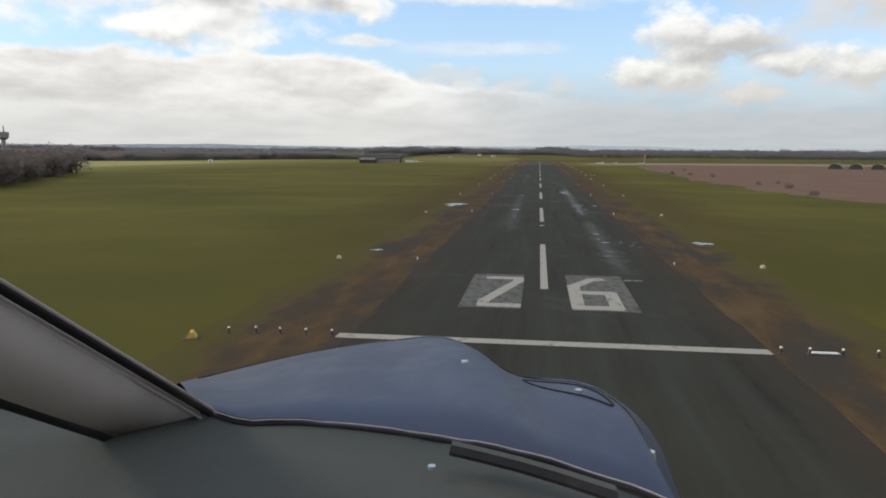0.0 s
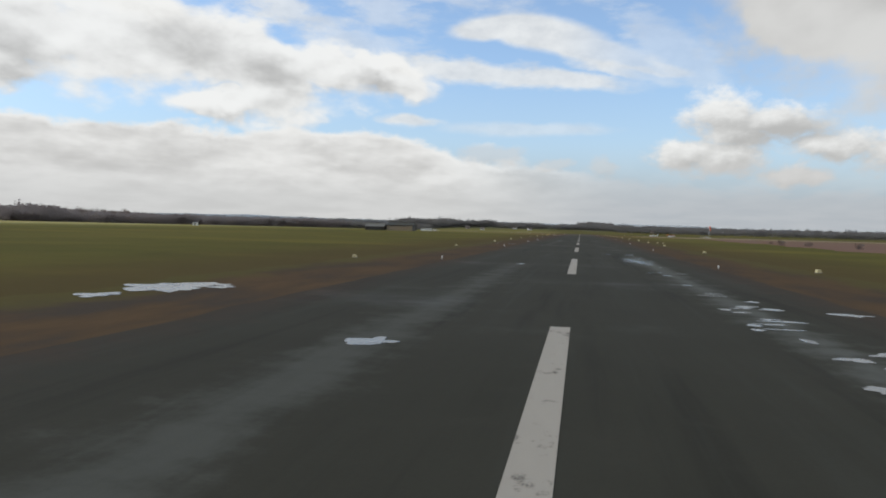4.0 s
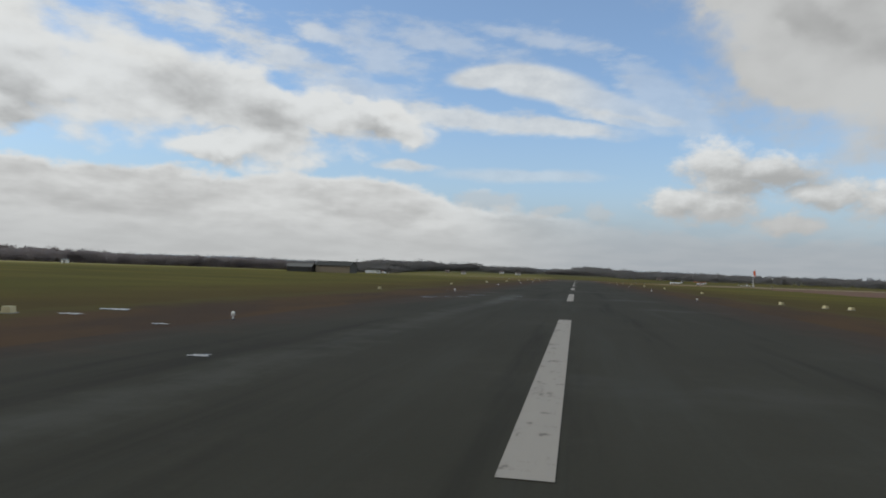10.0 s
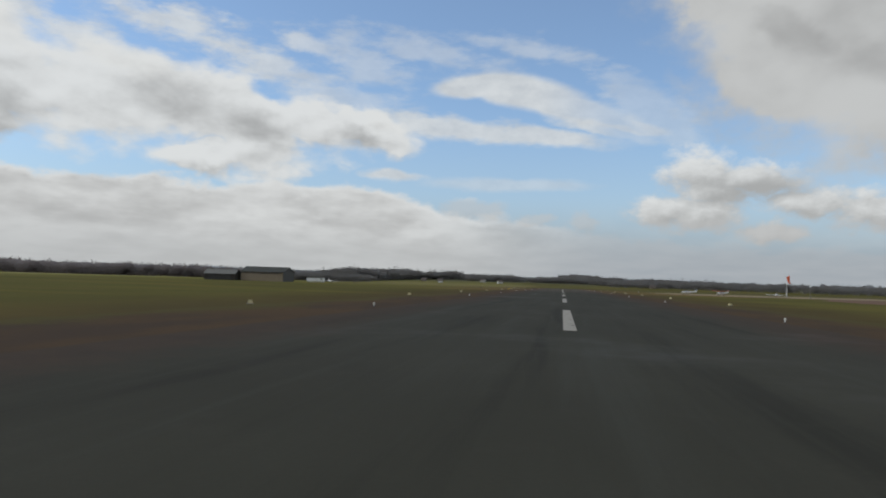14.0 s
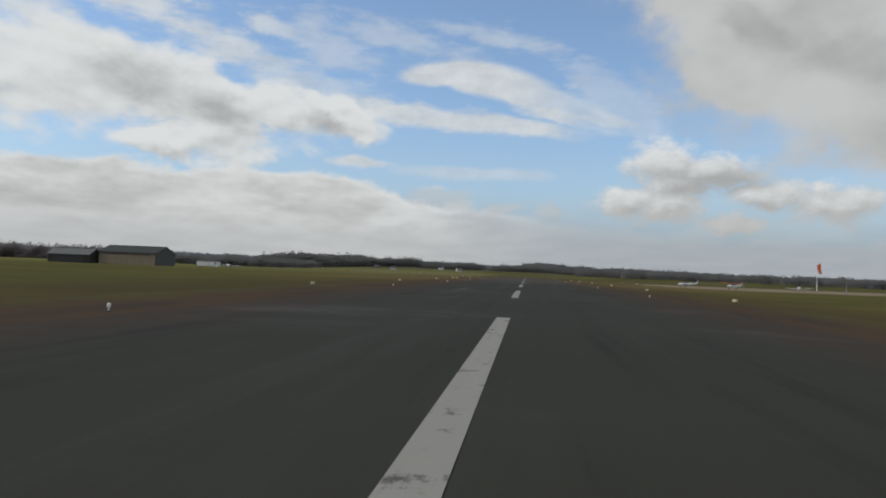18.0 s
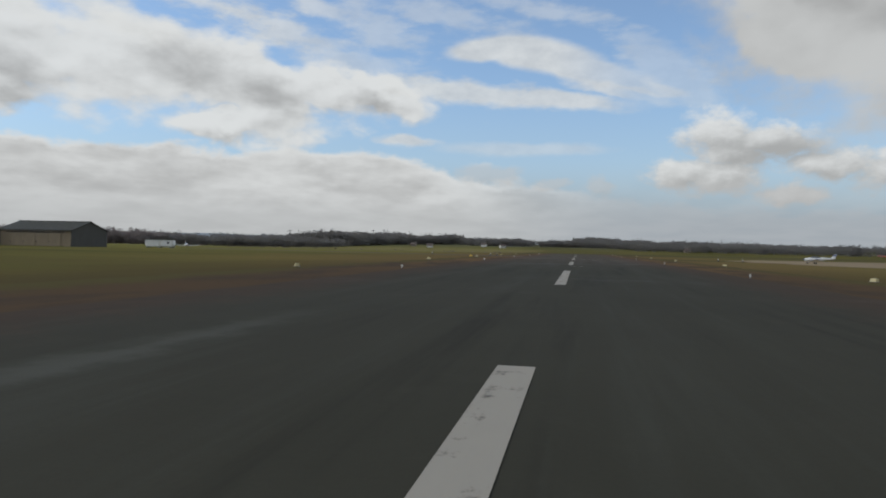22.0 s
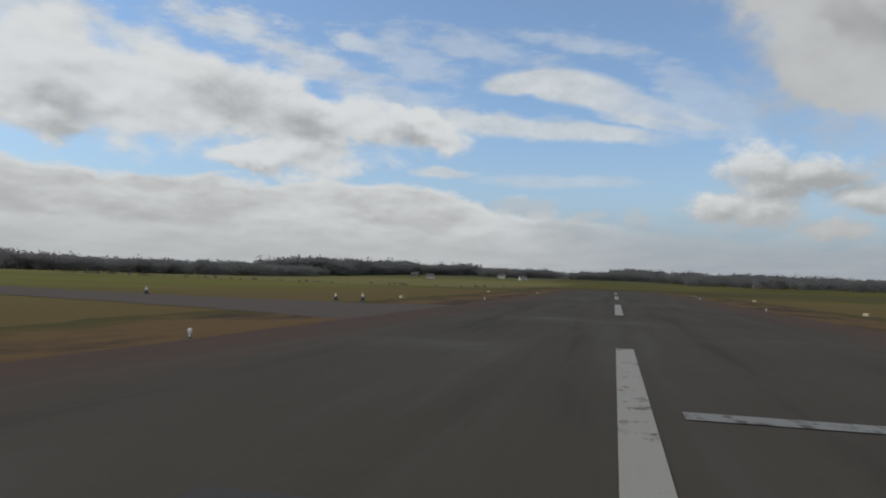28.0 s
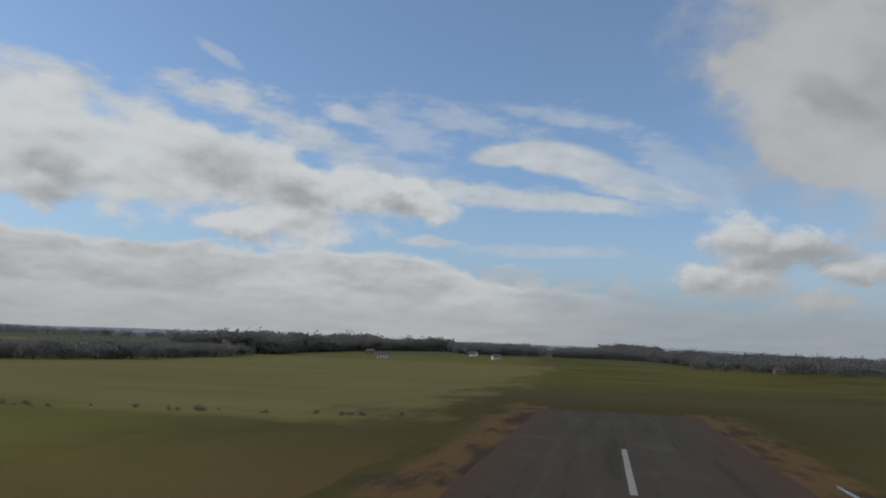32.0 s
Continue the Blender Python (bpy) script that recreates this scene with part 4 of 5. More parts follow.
# ------------------------------------------------------------------ buildings
def hangar(at, rz, w, d, eave, ridge, wall, end_wall, roof, label, door=True):
    """Gabled shed: w along its ridge, d deep; the long front faces -y."""
    t = thing("hangar", at, rz, label, "hangar", "hangars beside the airfield")
    T = 0.25
    part("front_wall", box(bmesh.new(), -w / 2 + T, w / 2 - T, -d / 2, -d / 2 + T, 0, eave), wall, t)
    part("back_wall", box(bmesh.new(), -w / 2 + T, w / 2 - T, d / 2 - T, d / 2, 0, eave), wall, t)
    for s in (-1, 1):
        prof = [(-d / 2, 0), (d / 2, 0), (d / 2, eave), (0, ridge - 0.1), (-d / 2, eave)]
        part("gable_wall", loft([[(x, y, z) for y, z in prof] for x in (s * w / 2, s * (w / 2 - T))]), end_wall, t)
    for s in (-1, 1):
        yo, zo = s * (d / 2 + 0.4), eave - 0.4 * (ridge - eave) / (d / 2)
        part("roof_slope", loft([[(x, yo, zo), (x, 0, ridge), (x, 0, ridge + 0.18), (x, yo, zo + 0.18)] for x in (-w / 2 - 0.4, w / 2 + 0.4)]), roof, t)
    part("ridge_cap", box(bmesh.new(), -w / 2 - 0.4, w / 2 + 0.4, -0.3, 0.3, ridge + 0.12, ridge + 0.26, 0.03), roof, t)
    if door:
        for i in range(4):
            x0 = -w * 0.36 + i * w * 0.18
            leaf = part("door_leaf", box(bmesh.new(), x0 + 0.04, x0 + w * 0.18 - 0.04, -d / 2 - 0.16 - 0.04 * (i % 2), -d / 2 - 0.06, 0.05, eave * 0.82, 0.02), DOOR_DARK if wall is not TAN_CLAD else wall, t)
            part("door_handle", box(bmesh.new(), x0 + 0.4, x0 + 0.5, -d / 2 - 0.26, -d / 2 - 0.16, 1.0, 1.5, 0.01), DARK_METAL, leaf)
        part("door_rail", box(bmesh.new(), -w * 0.4, w * 0.4, -d / 2 - 0.24, -d / 2 - 0.03, eave * 0.83, eave * 0.88), DARK_METAL, t)
    part("gutter", rod(bmesh.new(), (-w / 2, -d / 2 - 0.5, eave - 0.3), (w / 2, -d / 2 - 0.5, eave - 0.3), 0.09), DARK_METAL, t)
    return t


hangar((-159.5, 692.5, 0), 2, 24, 17, 4.9, 7.6, TAN_CLAD, GREEN_CLAD, ROOF_CLAD, "large hangar with tan front, grey gable end and dark roof")
hangar((-181.0, 683, 0), 4, 17, 9, 3.4, 5.7, DARK_CLAD, DARK_CLAD, DULL_ROOF, "low dark hangar with a dull grey metal roof")


def site_cabin(at, rz):
    t = thing("site_cabin", at, rz, "long white portable cabin standing on the grass", "cabin")
    part("body", box(bmesh.new(), -5.2, 5.2, -1.3, 1.3, 0.3, 2.7, 0.3), SHELL_WHITE, t)
    part("roof", box(bmesh.new(), -5.3, 5.3, -1.4, 1.4, 2.7, 2.85, 0.05), PALE_ROOF, t)
    wdw = part("window", box(bmesh.new(), 3.3, 4.1, -1.34, -1.28, 1.4, 2.1, 0.01), GLASS, t)
    part("window_frame", box(bmesh.new(), 3.24, 4.16, -1.33, -1.29, 1.32, 1.4), LAMP_WHITE, wdw)
    dr = part("door", box(bmesh.new(), 0.2, 1.1, -1.36, -1.28, 0.35, 2.35, 0.02), LAMP_WHITE, t)
    part("door_handle", rod(bmesh.new(), (0.3, -1.42, 1.3), (0.3, -1.36, 1.3), 0.03), DARK_METAL, dr)
    for x in (-4.4, 0, 4.4):
        part("support_block", box(bmesh.new(), x - 0.3, x + 0.3, -1.1, 1.1, 0, 0.3), CONCRETE, t)
    return t


site_cabin((-143, 723.5, 0), 2)


def field_hut(at):
    t = thing("field_hut", at, 12, "small white hut at the edge of the woods", "hut")
    part("body", box(bmesh.new(), -2.2, 2.2, -1.5, 1.5, 0, 2.3, 0.03), SHELL_WHITE, t)
    for s in (-1, 1):
        part("roof_slope", loft([[(x, s * 1.8, 2.15), (x, 0, 3.0), (x, 0, 3.1), (x, s * 1.8, 2.25)] for x in (-2.5, 2.5)]), PALE_ROOF, t)
    part("door", box(bmesh.new(), -0.5, 0.5, -1.56, -1.5, 0.05, 2.0), DOOR_DARK, t)
    return t


field_hut((-354, 675, -0.05))


def water_tower(at):
    t = thing("water_tower", at, 20, "tall grey concrete water tower above the bare wood", "water tower")
    part("shaft", rod(bmesh.new(), (0, 0, -1), (0, 0, 17.2), 1.3, 1.0, 16), CONCRETE, t)
    part("tank", loft([[(q * math.cos(u), q * math.sin(u), z) for u in [2 * math.pi * i / 18 for i in range(18)]] for z, q in ((17.0, 1.1), (18.2, 2.7), (21.0, 2.8), (21.3, 2.5))]), CONCRETE, t)
    part("mast", rod(bmesh.new(), (0.4, 0, 21.2), (0.4, 0, 24.4), 0.3, 0.2), DARK_METAL, t)
    return t


water_tower((-285, 289, 0))


def house(at, rz, label, wall):
    t = thing("house", at, rz, label, "house", "houses on the far hill")
    part("wall", box(bmesh.new(), -6, 6, -4, 4, -1, 5.2), wall, t)
    for s in (-1, 1):
        part("roof_slope", loft([[(x, s * 4.5, 4.9), (x, 0, 8.2), (x, 0, 8.4), (x, s * 4.5, 5.1)] for x in (-6.4, 6.4)]), TILE, t)
        part("gable", loft([[(x, -4, 5.2), (x, 4, 5.2), (x, 0, 8.15)] for x in (s * 6, s * 5.8)]), wall, t)
    part("chimney", box(bmesh.new(), 3.5, 4.5, -0.5, 0.5, 7.4, 9.4, 0.04), BRICK, t)
    for x in (-4, 0, 4):
        for z in (1.0, 3.5):
            w = part("window", box(bmesh.new(), x - 0.7, x + 0.7, -4.06, -3.98, z, z + 1.3), GLASS, t)
            part("window_sill", box(bmesh.new(), x - 0.85, x + 0.85, -4.2, -4.0, z - 0.12, z), LAMP_WHITE, w)
    return t


for x, y, rz, lab, wl in ((-170, 1313, 10, "pale rendered house below the wooded hill", RENDER_WALL), (-128, 1479, -15, "pale rendered house among trees below the wooded hill", RENDER_WALL), (-93, 1398, 30, "pale rendered house beyond the meadow", RENDER_WALL), (-212, 1408, 0, "brick house below the wooded hill", BRICK), (124, 1345, 5, "low brick farmhouse at the edge of the wood", BRICK)):
    house((x, y, rise(x, y) - 0.3), rz, lab, wl).scale = (0.62, 0.62, 0.62)


def polytunnel(at, rz):
    t = thing("arched_shed", at, rz, "dark-fronted arched shed with a pale roof beyond the ploughed field", "shed", "arched sheds by the field")
    n = 12
    ring = lambda r, x: [(x, r * math.cos(math.pi * i / n), r * math.sin(math.pi * i / n) * 0.85) for i in range(n + 1)]
    part("arched_roof", loft([ring(5.0, -9) + ring(4.8, -9)[::-1], ring(5.0, 9) + ring(4.8, 9)[::-1]]), PALE_ROOF, t)
    for s in (-1, 1):
        part("end_wall", loft([ring(4.78, s * 8.8), ring(4.78, s * 8.7)]), ROOF_CLAD, t)
    part("door", box(bmesh.new(), -8.95, -8.82, -1.6, 1.6, 0, 3.0), DOOR_DARK, t)
    return t


pt = polytunnel((228, 530, 0), 66)
copy_thing(pt, pose(241, 526, 0, 0, 0, 66)), copy_thing(pt, pose(255, 522, 0, 0, 0, 66))


# ------------------------------------------------------------------ windsock, poles, mast
def windsock(at):
    t = thing("windsock", at, 0, "tall off-white pole with a limp orange-red windsock", "windsock")
    part("pole", rod(bmesh.new(), (0, 0, 0), (0, 0, 9.2), 0.17, 0.10, 12), SHELL_WHITE, t)
    part("swivel_head", rod(bmesh.new(), (0, 0, 9.2), (0, 0, 9.75), 0.07), DARK_METAL, t)
    part("swivel_arm", rod(bmesh.new(), (0, 0, 9.6), (0.55, 0, 9.6), 0.04), DARK_METAL, t)
    # the sock hangs from its ring, creased, its tail kicked out a little
    rings = []
    for i in range(11):
        k = i / 10
        cx, cz, r = 0.55 + 0.75 * k * k, 9.75 - 3.9 * k + 0.5 * k * k, 0.68 - 0.30 * k
        rings.append([(cx + r * math.cos(a_) * (1 + 0.14 * math.sin(3 * a_ + 4 * k)), r * 0.8 * math.sin(a_) * (1 + 0.14 * math.sin(2 * a_ + 6 * k)), cz + 0.55 * (1 - k) * math.cos(a_))
                      for a_ in [2 * math.pi * j_ / 16 for j_ in range(16)]])
    part("sock", loft(rings), SOCK, t, "limp orange-red fabric sock", True)
    part("footing", box(bmesh.new(), -0.6, 0.6, -0.6, 0.6, -0.05, 0.25, 0.03), CONCRETE, t)
    for s in (0, 120, 240):
        part("guy_wire", rod(bmesh.new(), (0, 0, 5.6), (2.4 * math.cos(radians(s)), 2.4 * math.sin(radians(s)), 0.0), 0.02, seg=5), DARK_METAL, t)
    return t


windsock((105.3, 686.2, 0.4))
mast = thing("signal_mast", (117, 690, 0.2), 0, "slim grey steel mast with a small box head", "mast")
part("tube", rod(bmesh.new(), (0, 0, 0), (0, 0, 5.2), 0.11, 0.07), CONCRETE, mast)
part("head", box(bmesh.new(), -0.3, 0.3, -0.3, 0.3, 5.2, 5.9, 0.04), LAMP_WHITE, mast)
part("footing", box(bmesh.new(), -0.4, 0.4, -0.4, 0.4, -0.2, 0.15), CONCRETE, mast)

tower = thing("radio_tower", (-470, 505, 2), 0, "distant grey lattice radio tower above the woods", "radio tower")
bm = bmesh.new()
for sx, sy in ((1, 1), (1, -1), (-1, 1), (-1, -1)):
    rod(bm, (sx * 1.6, sy * 1.6, 0), (sx * 0.5, sy * 0.5, 26), 0.14, seg=6)
part("legs", bm, CONCRETE, tower)
bm = bmesh.new()
for i in range(12):
    z0, z1 = i * 26 / 12, (i + 1) * 26 / 12
    r0, r1 = 1.6 - 1.1 * z0 / 26, 1.6 - 1.1 * z1 / 26
    for (ax, ay), (bx, by) in (((1, 1), (1, -1)), ((1, -1), (-1, -1)), ((-1, -1), (-1, 1)), ((-1, 1), (1, 1))):
        rod(bm, (ax * r0, ay * r0, z0), (bx * r1, by * r1, z1), 0.07, seg=5)
part("bracing", bm, CONCRETE, tower)
part("antenna_platform", box(bmesh.new(), -3.4, 3.4, -1, 1, 21.6, 22.4, 0.1), CONCRETE, tower)
part("antenna", rod(bmesh.new(), (0, 0, 26), (0, 0, 30), 0.12), CONCRETE, tower)


# ------------------------------------------------------------------ parked aircraft
def light_aircraft(at, rz, main, trim, label, high_wing=False, wing_paint=None):
    """A parked single-engined aircraft, nose towards +x."""
    t = thing("light_aircraft", at, rz, label, "aircraft", "aircraft parked on the strip")
    secs = [(2.45, 1.05, 0.18, 0.2), (2.3, 1.05, 0.42, 0.38), (1.6, 1.08, 0.55, 0.46), (0.9, 1.15, 0.58, 0.52), (0.2, 1.22, 0.58, 0.58), (-1.0, 1.25, 0.52, 0.54), (-2.4, 1.3, 0.3, 0.34), (-4.0, 1.36, 0.12, 0.18), (-4.6, 1.4, 0.04, 0.08)]
    part("fuselage", loft([oval(x, 0, z, ry, rz_, 16, 0.8) for x, z, ry, rz_ in secs]), main, t, smooth=True)
    part("cheat_line", loft([oval(x, 0, z - 0.02, ry + 0.006, 0.09, 16, 0.8) for x, z, ry, rz_ in secs[2:7]]), trim, t)
    part("canopy", loft([oval(x, 0, z, ry, rz_, 14, 0.8) for x, z, ry, rz_ in ((1.15, 1.5, 0.45, 0.06), (0.55, 1.6, 0.5, 0.34), (-0.5, 1.62, 0.5, 0.36), (-1.3, 1.55, 0.4, 0.22), (-1.9, 1.5, 0.25, 0.08))]), GLASS, t, smooth=True)
    zw = 1.98 if high_wing else 0.82
    foil = [(0.75, 0.0), (0.55, 0.11), (0.1, 0.13), (-0.85, 0.0), (0.1, -0.06), (0.55, -0.06)]
    for s in (-1, 1):
        rings = [[(0.25 + x * k, s * y, zw + z * k + dz) for x, z in foil] for y, k, dz in ((0.35, 1.0, 0), (2.2, 1.0, 0.16), (4.6, 0.8, 0.4), (4.75, 0.55, 0.43))]
        w = part("wing", loft(rings), wing_paint or main, t, smooth=True)
        part("wing_tip", loft([[(0.25 + x * k, s * y, zw + z * k + 0.44) for x, z in foil] for y, k in ((4.75, 0.6), (4.95, 0.3))]), trim, w)
        part("tailplane", loft([[(-4.15 + x * k, s * y, 1.42 + z * k * 0.6) for x, z in foil] for y, k in ((0.05, 0.55), (1.6, 0.4), (1.7, 0.25))]), main, t)
    fin = part("fin", loft([[(-4.05 - 0.55 * h + x * k, z * k * 0.7, 1.45 + h) for x, z in foil] for h, k in ((0, 0.75), (0.6, 0.58), (1.15, 0.42))]), main, t)
    part("rudder_stripe", loft([[(-4.05 - 0.55 * h + x * k * 1.01, z * k * 0.78, 1.45 + h) for x, z in foil] for h, k in ((0.6, 0.58), (0.95, 0.48))]), trim, fin)
    part("spinner", loft([oval(x, 0, 1.05, r, r, 12) for x, r in ((2.46, 0.17), (2.62, 0.13), (2.75, 0.03))]), trim, t, smooth=True)
    for s in (-1, 1):
        part("propeller_blade", loft([[(2.56 + 0.03 * k, s * y, 1.05 + z * w_) for k, z in ((-1, -1), (1, -1), (1, 1), (-1, 1))] for y, w_ in ((0.1, 0.05), (0.5, 0.09), (0.92, 0.04))]), DARK_METAL, t)
    for x, y in ((1.75, 0), (-0.1, 1.5), (-0.1, -1.5)):
        leg = part("landing_leg", rod(bmesh.new(), (x, y, 0.22), (x, y * (0.75 if high_wing else 1.0), 0.85), 0.05), main, t)
        part("wheel", rod(bmesh.new(), (x, y - 0.08, 0.2), (x, y + 0.08, 0.2), 0.2, seg=16), RUBBER, leg)
    return t



STRIPE_BLUE = plain("stripe_blue", (0.06, 0.10, 0.30), 0.35)
light_aircraft((61, 695, 0.02), 172, SHELL_WHITE, STRIPE_BLUE, "white low-wing light aircraft parked side-on")
light_aircraft((-135.0, 727, 0.02), 306, SHELL_WHITE, AIR_RED, "white low-wing light aircraft parked beside the cabin")
light_aircraft((106, 705, 0.02), 255, SHELL_WHITE, RED, "white light aircraft parked nose towards the runway")
light_aircraft((73.5, 677, 0.02), 215, SHELL_WHITE, AIR_RED, "white high-wing light aircraft with red wings parked on the strip", True, AIR_RED)

# ------------------------------------------------------------------ trees and woods
rng = np.random.default_rng(7)


def tree_mold(seed, sprays=260):
    """One bare-crowned tree of unit height: trunk, limbs and many sprays of twigs."""
    r = np.random.default_rng(seed)
    vs, fs = [], []

    def add(pts, faces):
        k = len(vs)
        vs.extend(pts)
        fs.extend([tuple(i + k for i in f) for f in faces])
    for p, q, w0, w1 in [((0, 0, -0.05), (0, 0, 0.45), 0.035, 0.022)] + [((0, 0, 0.25 + 0.04 * i), (0.22 * math.cos(i * 2.1), 0.22 * math.sin(i * 2.1), 0.55 + 0.06 * i), 0.016, 0.006) for i in range(4)]:
        add([(p[0] + w0, p[1], p[2]), (p[0] - w0 / 2, p[1] + w0, p[2]), (p[0] - w0 / 2, p[1] - w0, p[2]), (q[0] + w1, q[1], q[2]), (q[0] - w1 / 2, q[1] + w1, q[2]), (q[0] - w1 / 2, q[1] - w1, q[2])],
            [(0, 1, 4, 3), (1, 2, 5, 4), (2, 0, 3, 5)])
    lobes = [(r.uniform(-0.24, 0.24), r.uniform(-0.24, 0.24), r.uniform(0.16, 0.74), r.uniform(0.15, 0.27)) for _ in range(9)]
    for _ in range(sprays):
        cx, cy, cz, rr = lobes[r.integers(9)]
        d = r.normal(size=3)
        d /= np.linalg.norm(d)
        c = np.array((cx, cy, cz)) + d * rr * r.uniform(0.45, 0.92)
        reach = (d + np.array((0, 0, 0.1)) + r.normal(size=3) * 0.6) * r.uniform(0.024, 0.040)
        side = np.cross(reach, r.normal(size=3))
        side = side / np.linalg.norm(side) * r.uniform(0.036, 0.058)
        add([tuple(c - side), tuple(c + side), tuple(c + reach)], [(0, 1, 2)])
    return np.array(vs), fs


MOLDS = [tree_mold(s) for s in range(6)]


def wood(name, spots, mat, label, low, high):
    """Many trees joined into one wood; spots are x, y."""
    allv, allf, base = [], [], 0
    for x, y in spots:
        v, f = MOLDS[rng.integers(len(MOLDS))]
        h = rng.uniform(low, high) * (1.0 + 0.30 * noise.noise((x * 0.018, y * 0.018, 4.0)))
        a_ = rng.uniform(0, 6.28)
        c, s, wd = math.cos(a_), math.sin(a_), h * rng.uniform(1.2, 1.8)
        p = np.column_stack(((v[:, 0] * c - v[:, 1] * s) * wd + x, (v[:, 0] * s + v[:, 1] * c) * wd + y, v[:, 2] * h + rise(x, y) - 0.3))
        allv.append(p)
        allf.extend([tuple(i + base for i in q) for q in f])
        base += len(v)
    ob = part(name, (np.concatenate(allv).tolist(), allf), mat)
    return tagged(ob, label, "woodland", kind="stuff")


def along(points, width, count):
    """Spots strewn along a line of corners."""
    pts = np.array(points, float)
    seg = np.hypot(*np.diff(pts, axis=0).T)
    out = []
    for _ in range(count):
        d = rng.uniform(0, seg.sum())
        i = 0
        while d > seg[i]:
            d -= seg[i]
            i += 1
        p = pts[i] + (pts[i + 1] - pts[i]) * d / seg[i]
        nrm = np.array((pts[i + 1] - pts[i])[::-1]) * (1, -1) / seg[i]
        p = p + nrm * -rng.uniform(0, width)
        out.append((float(p[0]), float(p[1])))
    return out


wood("woods_near", along([(-150, 90), (-168, 135), (-196, 195), (-243, 290), (-330, 300)], 90, 1200), TWIGS, "bare brown winter wood beside the approach", 9, 13)
wood("woods_far_left", along([(-1200, 700), (-1000, 950), (-850, 1085), (-760, 1170)], 150, 700), TWIGS, "tall bare wood on the rising ground", 13, 19)
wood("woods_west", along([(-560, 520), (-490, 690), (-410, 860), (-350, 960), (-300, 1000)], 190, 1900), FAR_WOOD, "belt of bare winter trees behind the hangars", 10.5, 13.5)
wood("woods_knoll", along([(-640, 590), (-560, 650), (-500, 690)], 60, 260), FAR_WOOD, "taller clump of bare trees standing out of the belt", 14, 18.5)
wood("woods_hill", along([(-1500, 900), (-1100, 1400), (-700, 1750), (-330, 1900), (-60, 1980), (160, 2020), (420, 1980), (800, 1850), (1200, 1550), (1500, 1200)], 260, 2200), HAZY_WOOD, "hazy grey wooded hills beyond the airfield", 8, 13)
wood("woods_ridge_foot", along([(-320, 985), (-250, 1010), (-232, 1100), (-245, 1250)], 70, 420), MIXED_WOOD, "lower bare trees at the foot of the ridge", 7.5, 10.5)
wood("woods_ridge", along([(-252, 1290), (-268, 1390), (-245, 1540), (-185, 1660)], 80, 620), MIXED_WOOD, "dark tall wood on the low ridge past the meadow", 14, 20)
wood("woods_middle", along([(-150, 1530), (-60, 1560), (40, 1540), (90, 1400)], 160, 800), MIXED_WOOD, "low grey wood behind the runway end", 10, 14)
wood("hedge", along([(-210, 893), (-92, 873), (-28, 895)], 4, 80), TWIGS, "low straggling bare hedge in front of the meadow", 0.7, 1.5)
wood("woods_runway_end", along([(-4, 1790), (74, 1790)], 50, 160), MIXED_WOOD, "dark rounded wood beyond the runway end", 14, 18)
wood("woods_east", along([(60, 1345), (300, 1290), (560, 1180), (800, 950), (900, 640), (880, 300)], 320, 2600), MIXED_WOOD, "bare winter wood beyond the fields", 9.5, 13)


def bush(x, y, h):
    v, f = MOLDS[int(x) % 6]
    p = v * (h * 1.5, h * 1.5, h) + (0, 0, -0.25 * h)
    ob = part("bush", (p.tolist(), f), TWIGS)
    ob.location = (x, y, 0)
    tagged(ob, "low dark bare bush at the field edge", "bush", "bushes at the field edge")


for x, y, h in ((70, 334, 2.8), (79.5, 335, 3.0), (82, 297, 2.9), (81.5, 221, 2.3), (90, 227, 2.4), (83, 193, 3.2), (75, 149, 2.6), (77, 152, 2.2), (95, 430, 2.6), (78, 380, 2.2)):
    bush(x, y, h)


# ------------------------------------------------------------------ the aircraft on its approach, where the film begins
def make_cowl_paint():
    m, nt, b = material("blue_cowl_paint", 0.32, 0.0, 0.36)
    v = place_vec(nt)
    n1, n2, n3 = nnoise(nt, v, 3.0, 5.0), nnoise(nt, v, 60.0, 3.0), nnoise(nt, vmath(nt, "MULTIPLY", v, (1, 0.4, 1)), 7.0, 5.0, 0.65)
    c = nmix(nt, n1.outputs[0], (0.030, 0.037, 0.064), (0.044, 0.053, 0.088))
    c = nmix(nt, nmath(nt, "MULTIPLY", nstep(nt, n3.outputs[0], 0.52, 0.75), 0.14), c, (0.085, 0.088, 0.098))
    link(nt, c, b.inputs["Base Color"])
    link(nt, nmath(nt, "ADD", nmath(nt, "MULTIPLY", nstep(nt, n3.outputs[0], 0.3, 0.7), 0.12), 0.40), b.inputs["Roughness"])
    bump(nt, b, nmath(nt, "ADD", nmath(nt, "MULTIPLY", n2.outputs[0], 0.05), n1.outputs[0]), 0.06, 0.02)
    return m


def tube(points, r, seg=8):
    """One bent round bar through the points."""
    rings = []
    for k, p in enumerate(points):
        d = (points[min(k + 1, len(points) - 1)] - points[max(k - 1, 0)]).normalized()
        u = d.cross(Vector((0, 0, 1))).normalized()
        w = u.cross(d)
        rings.append([p + u * r * math.cos(2 * math.pi * j / seg) + w * r * math.sin(2 * math.pi * j / seg) for j in range(seg)])
    return loft(rings)


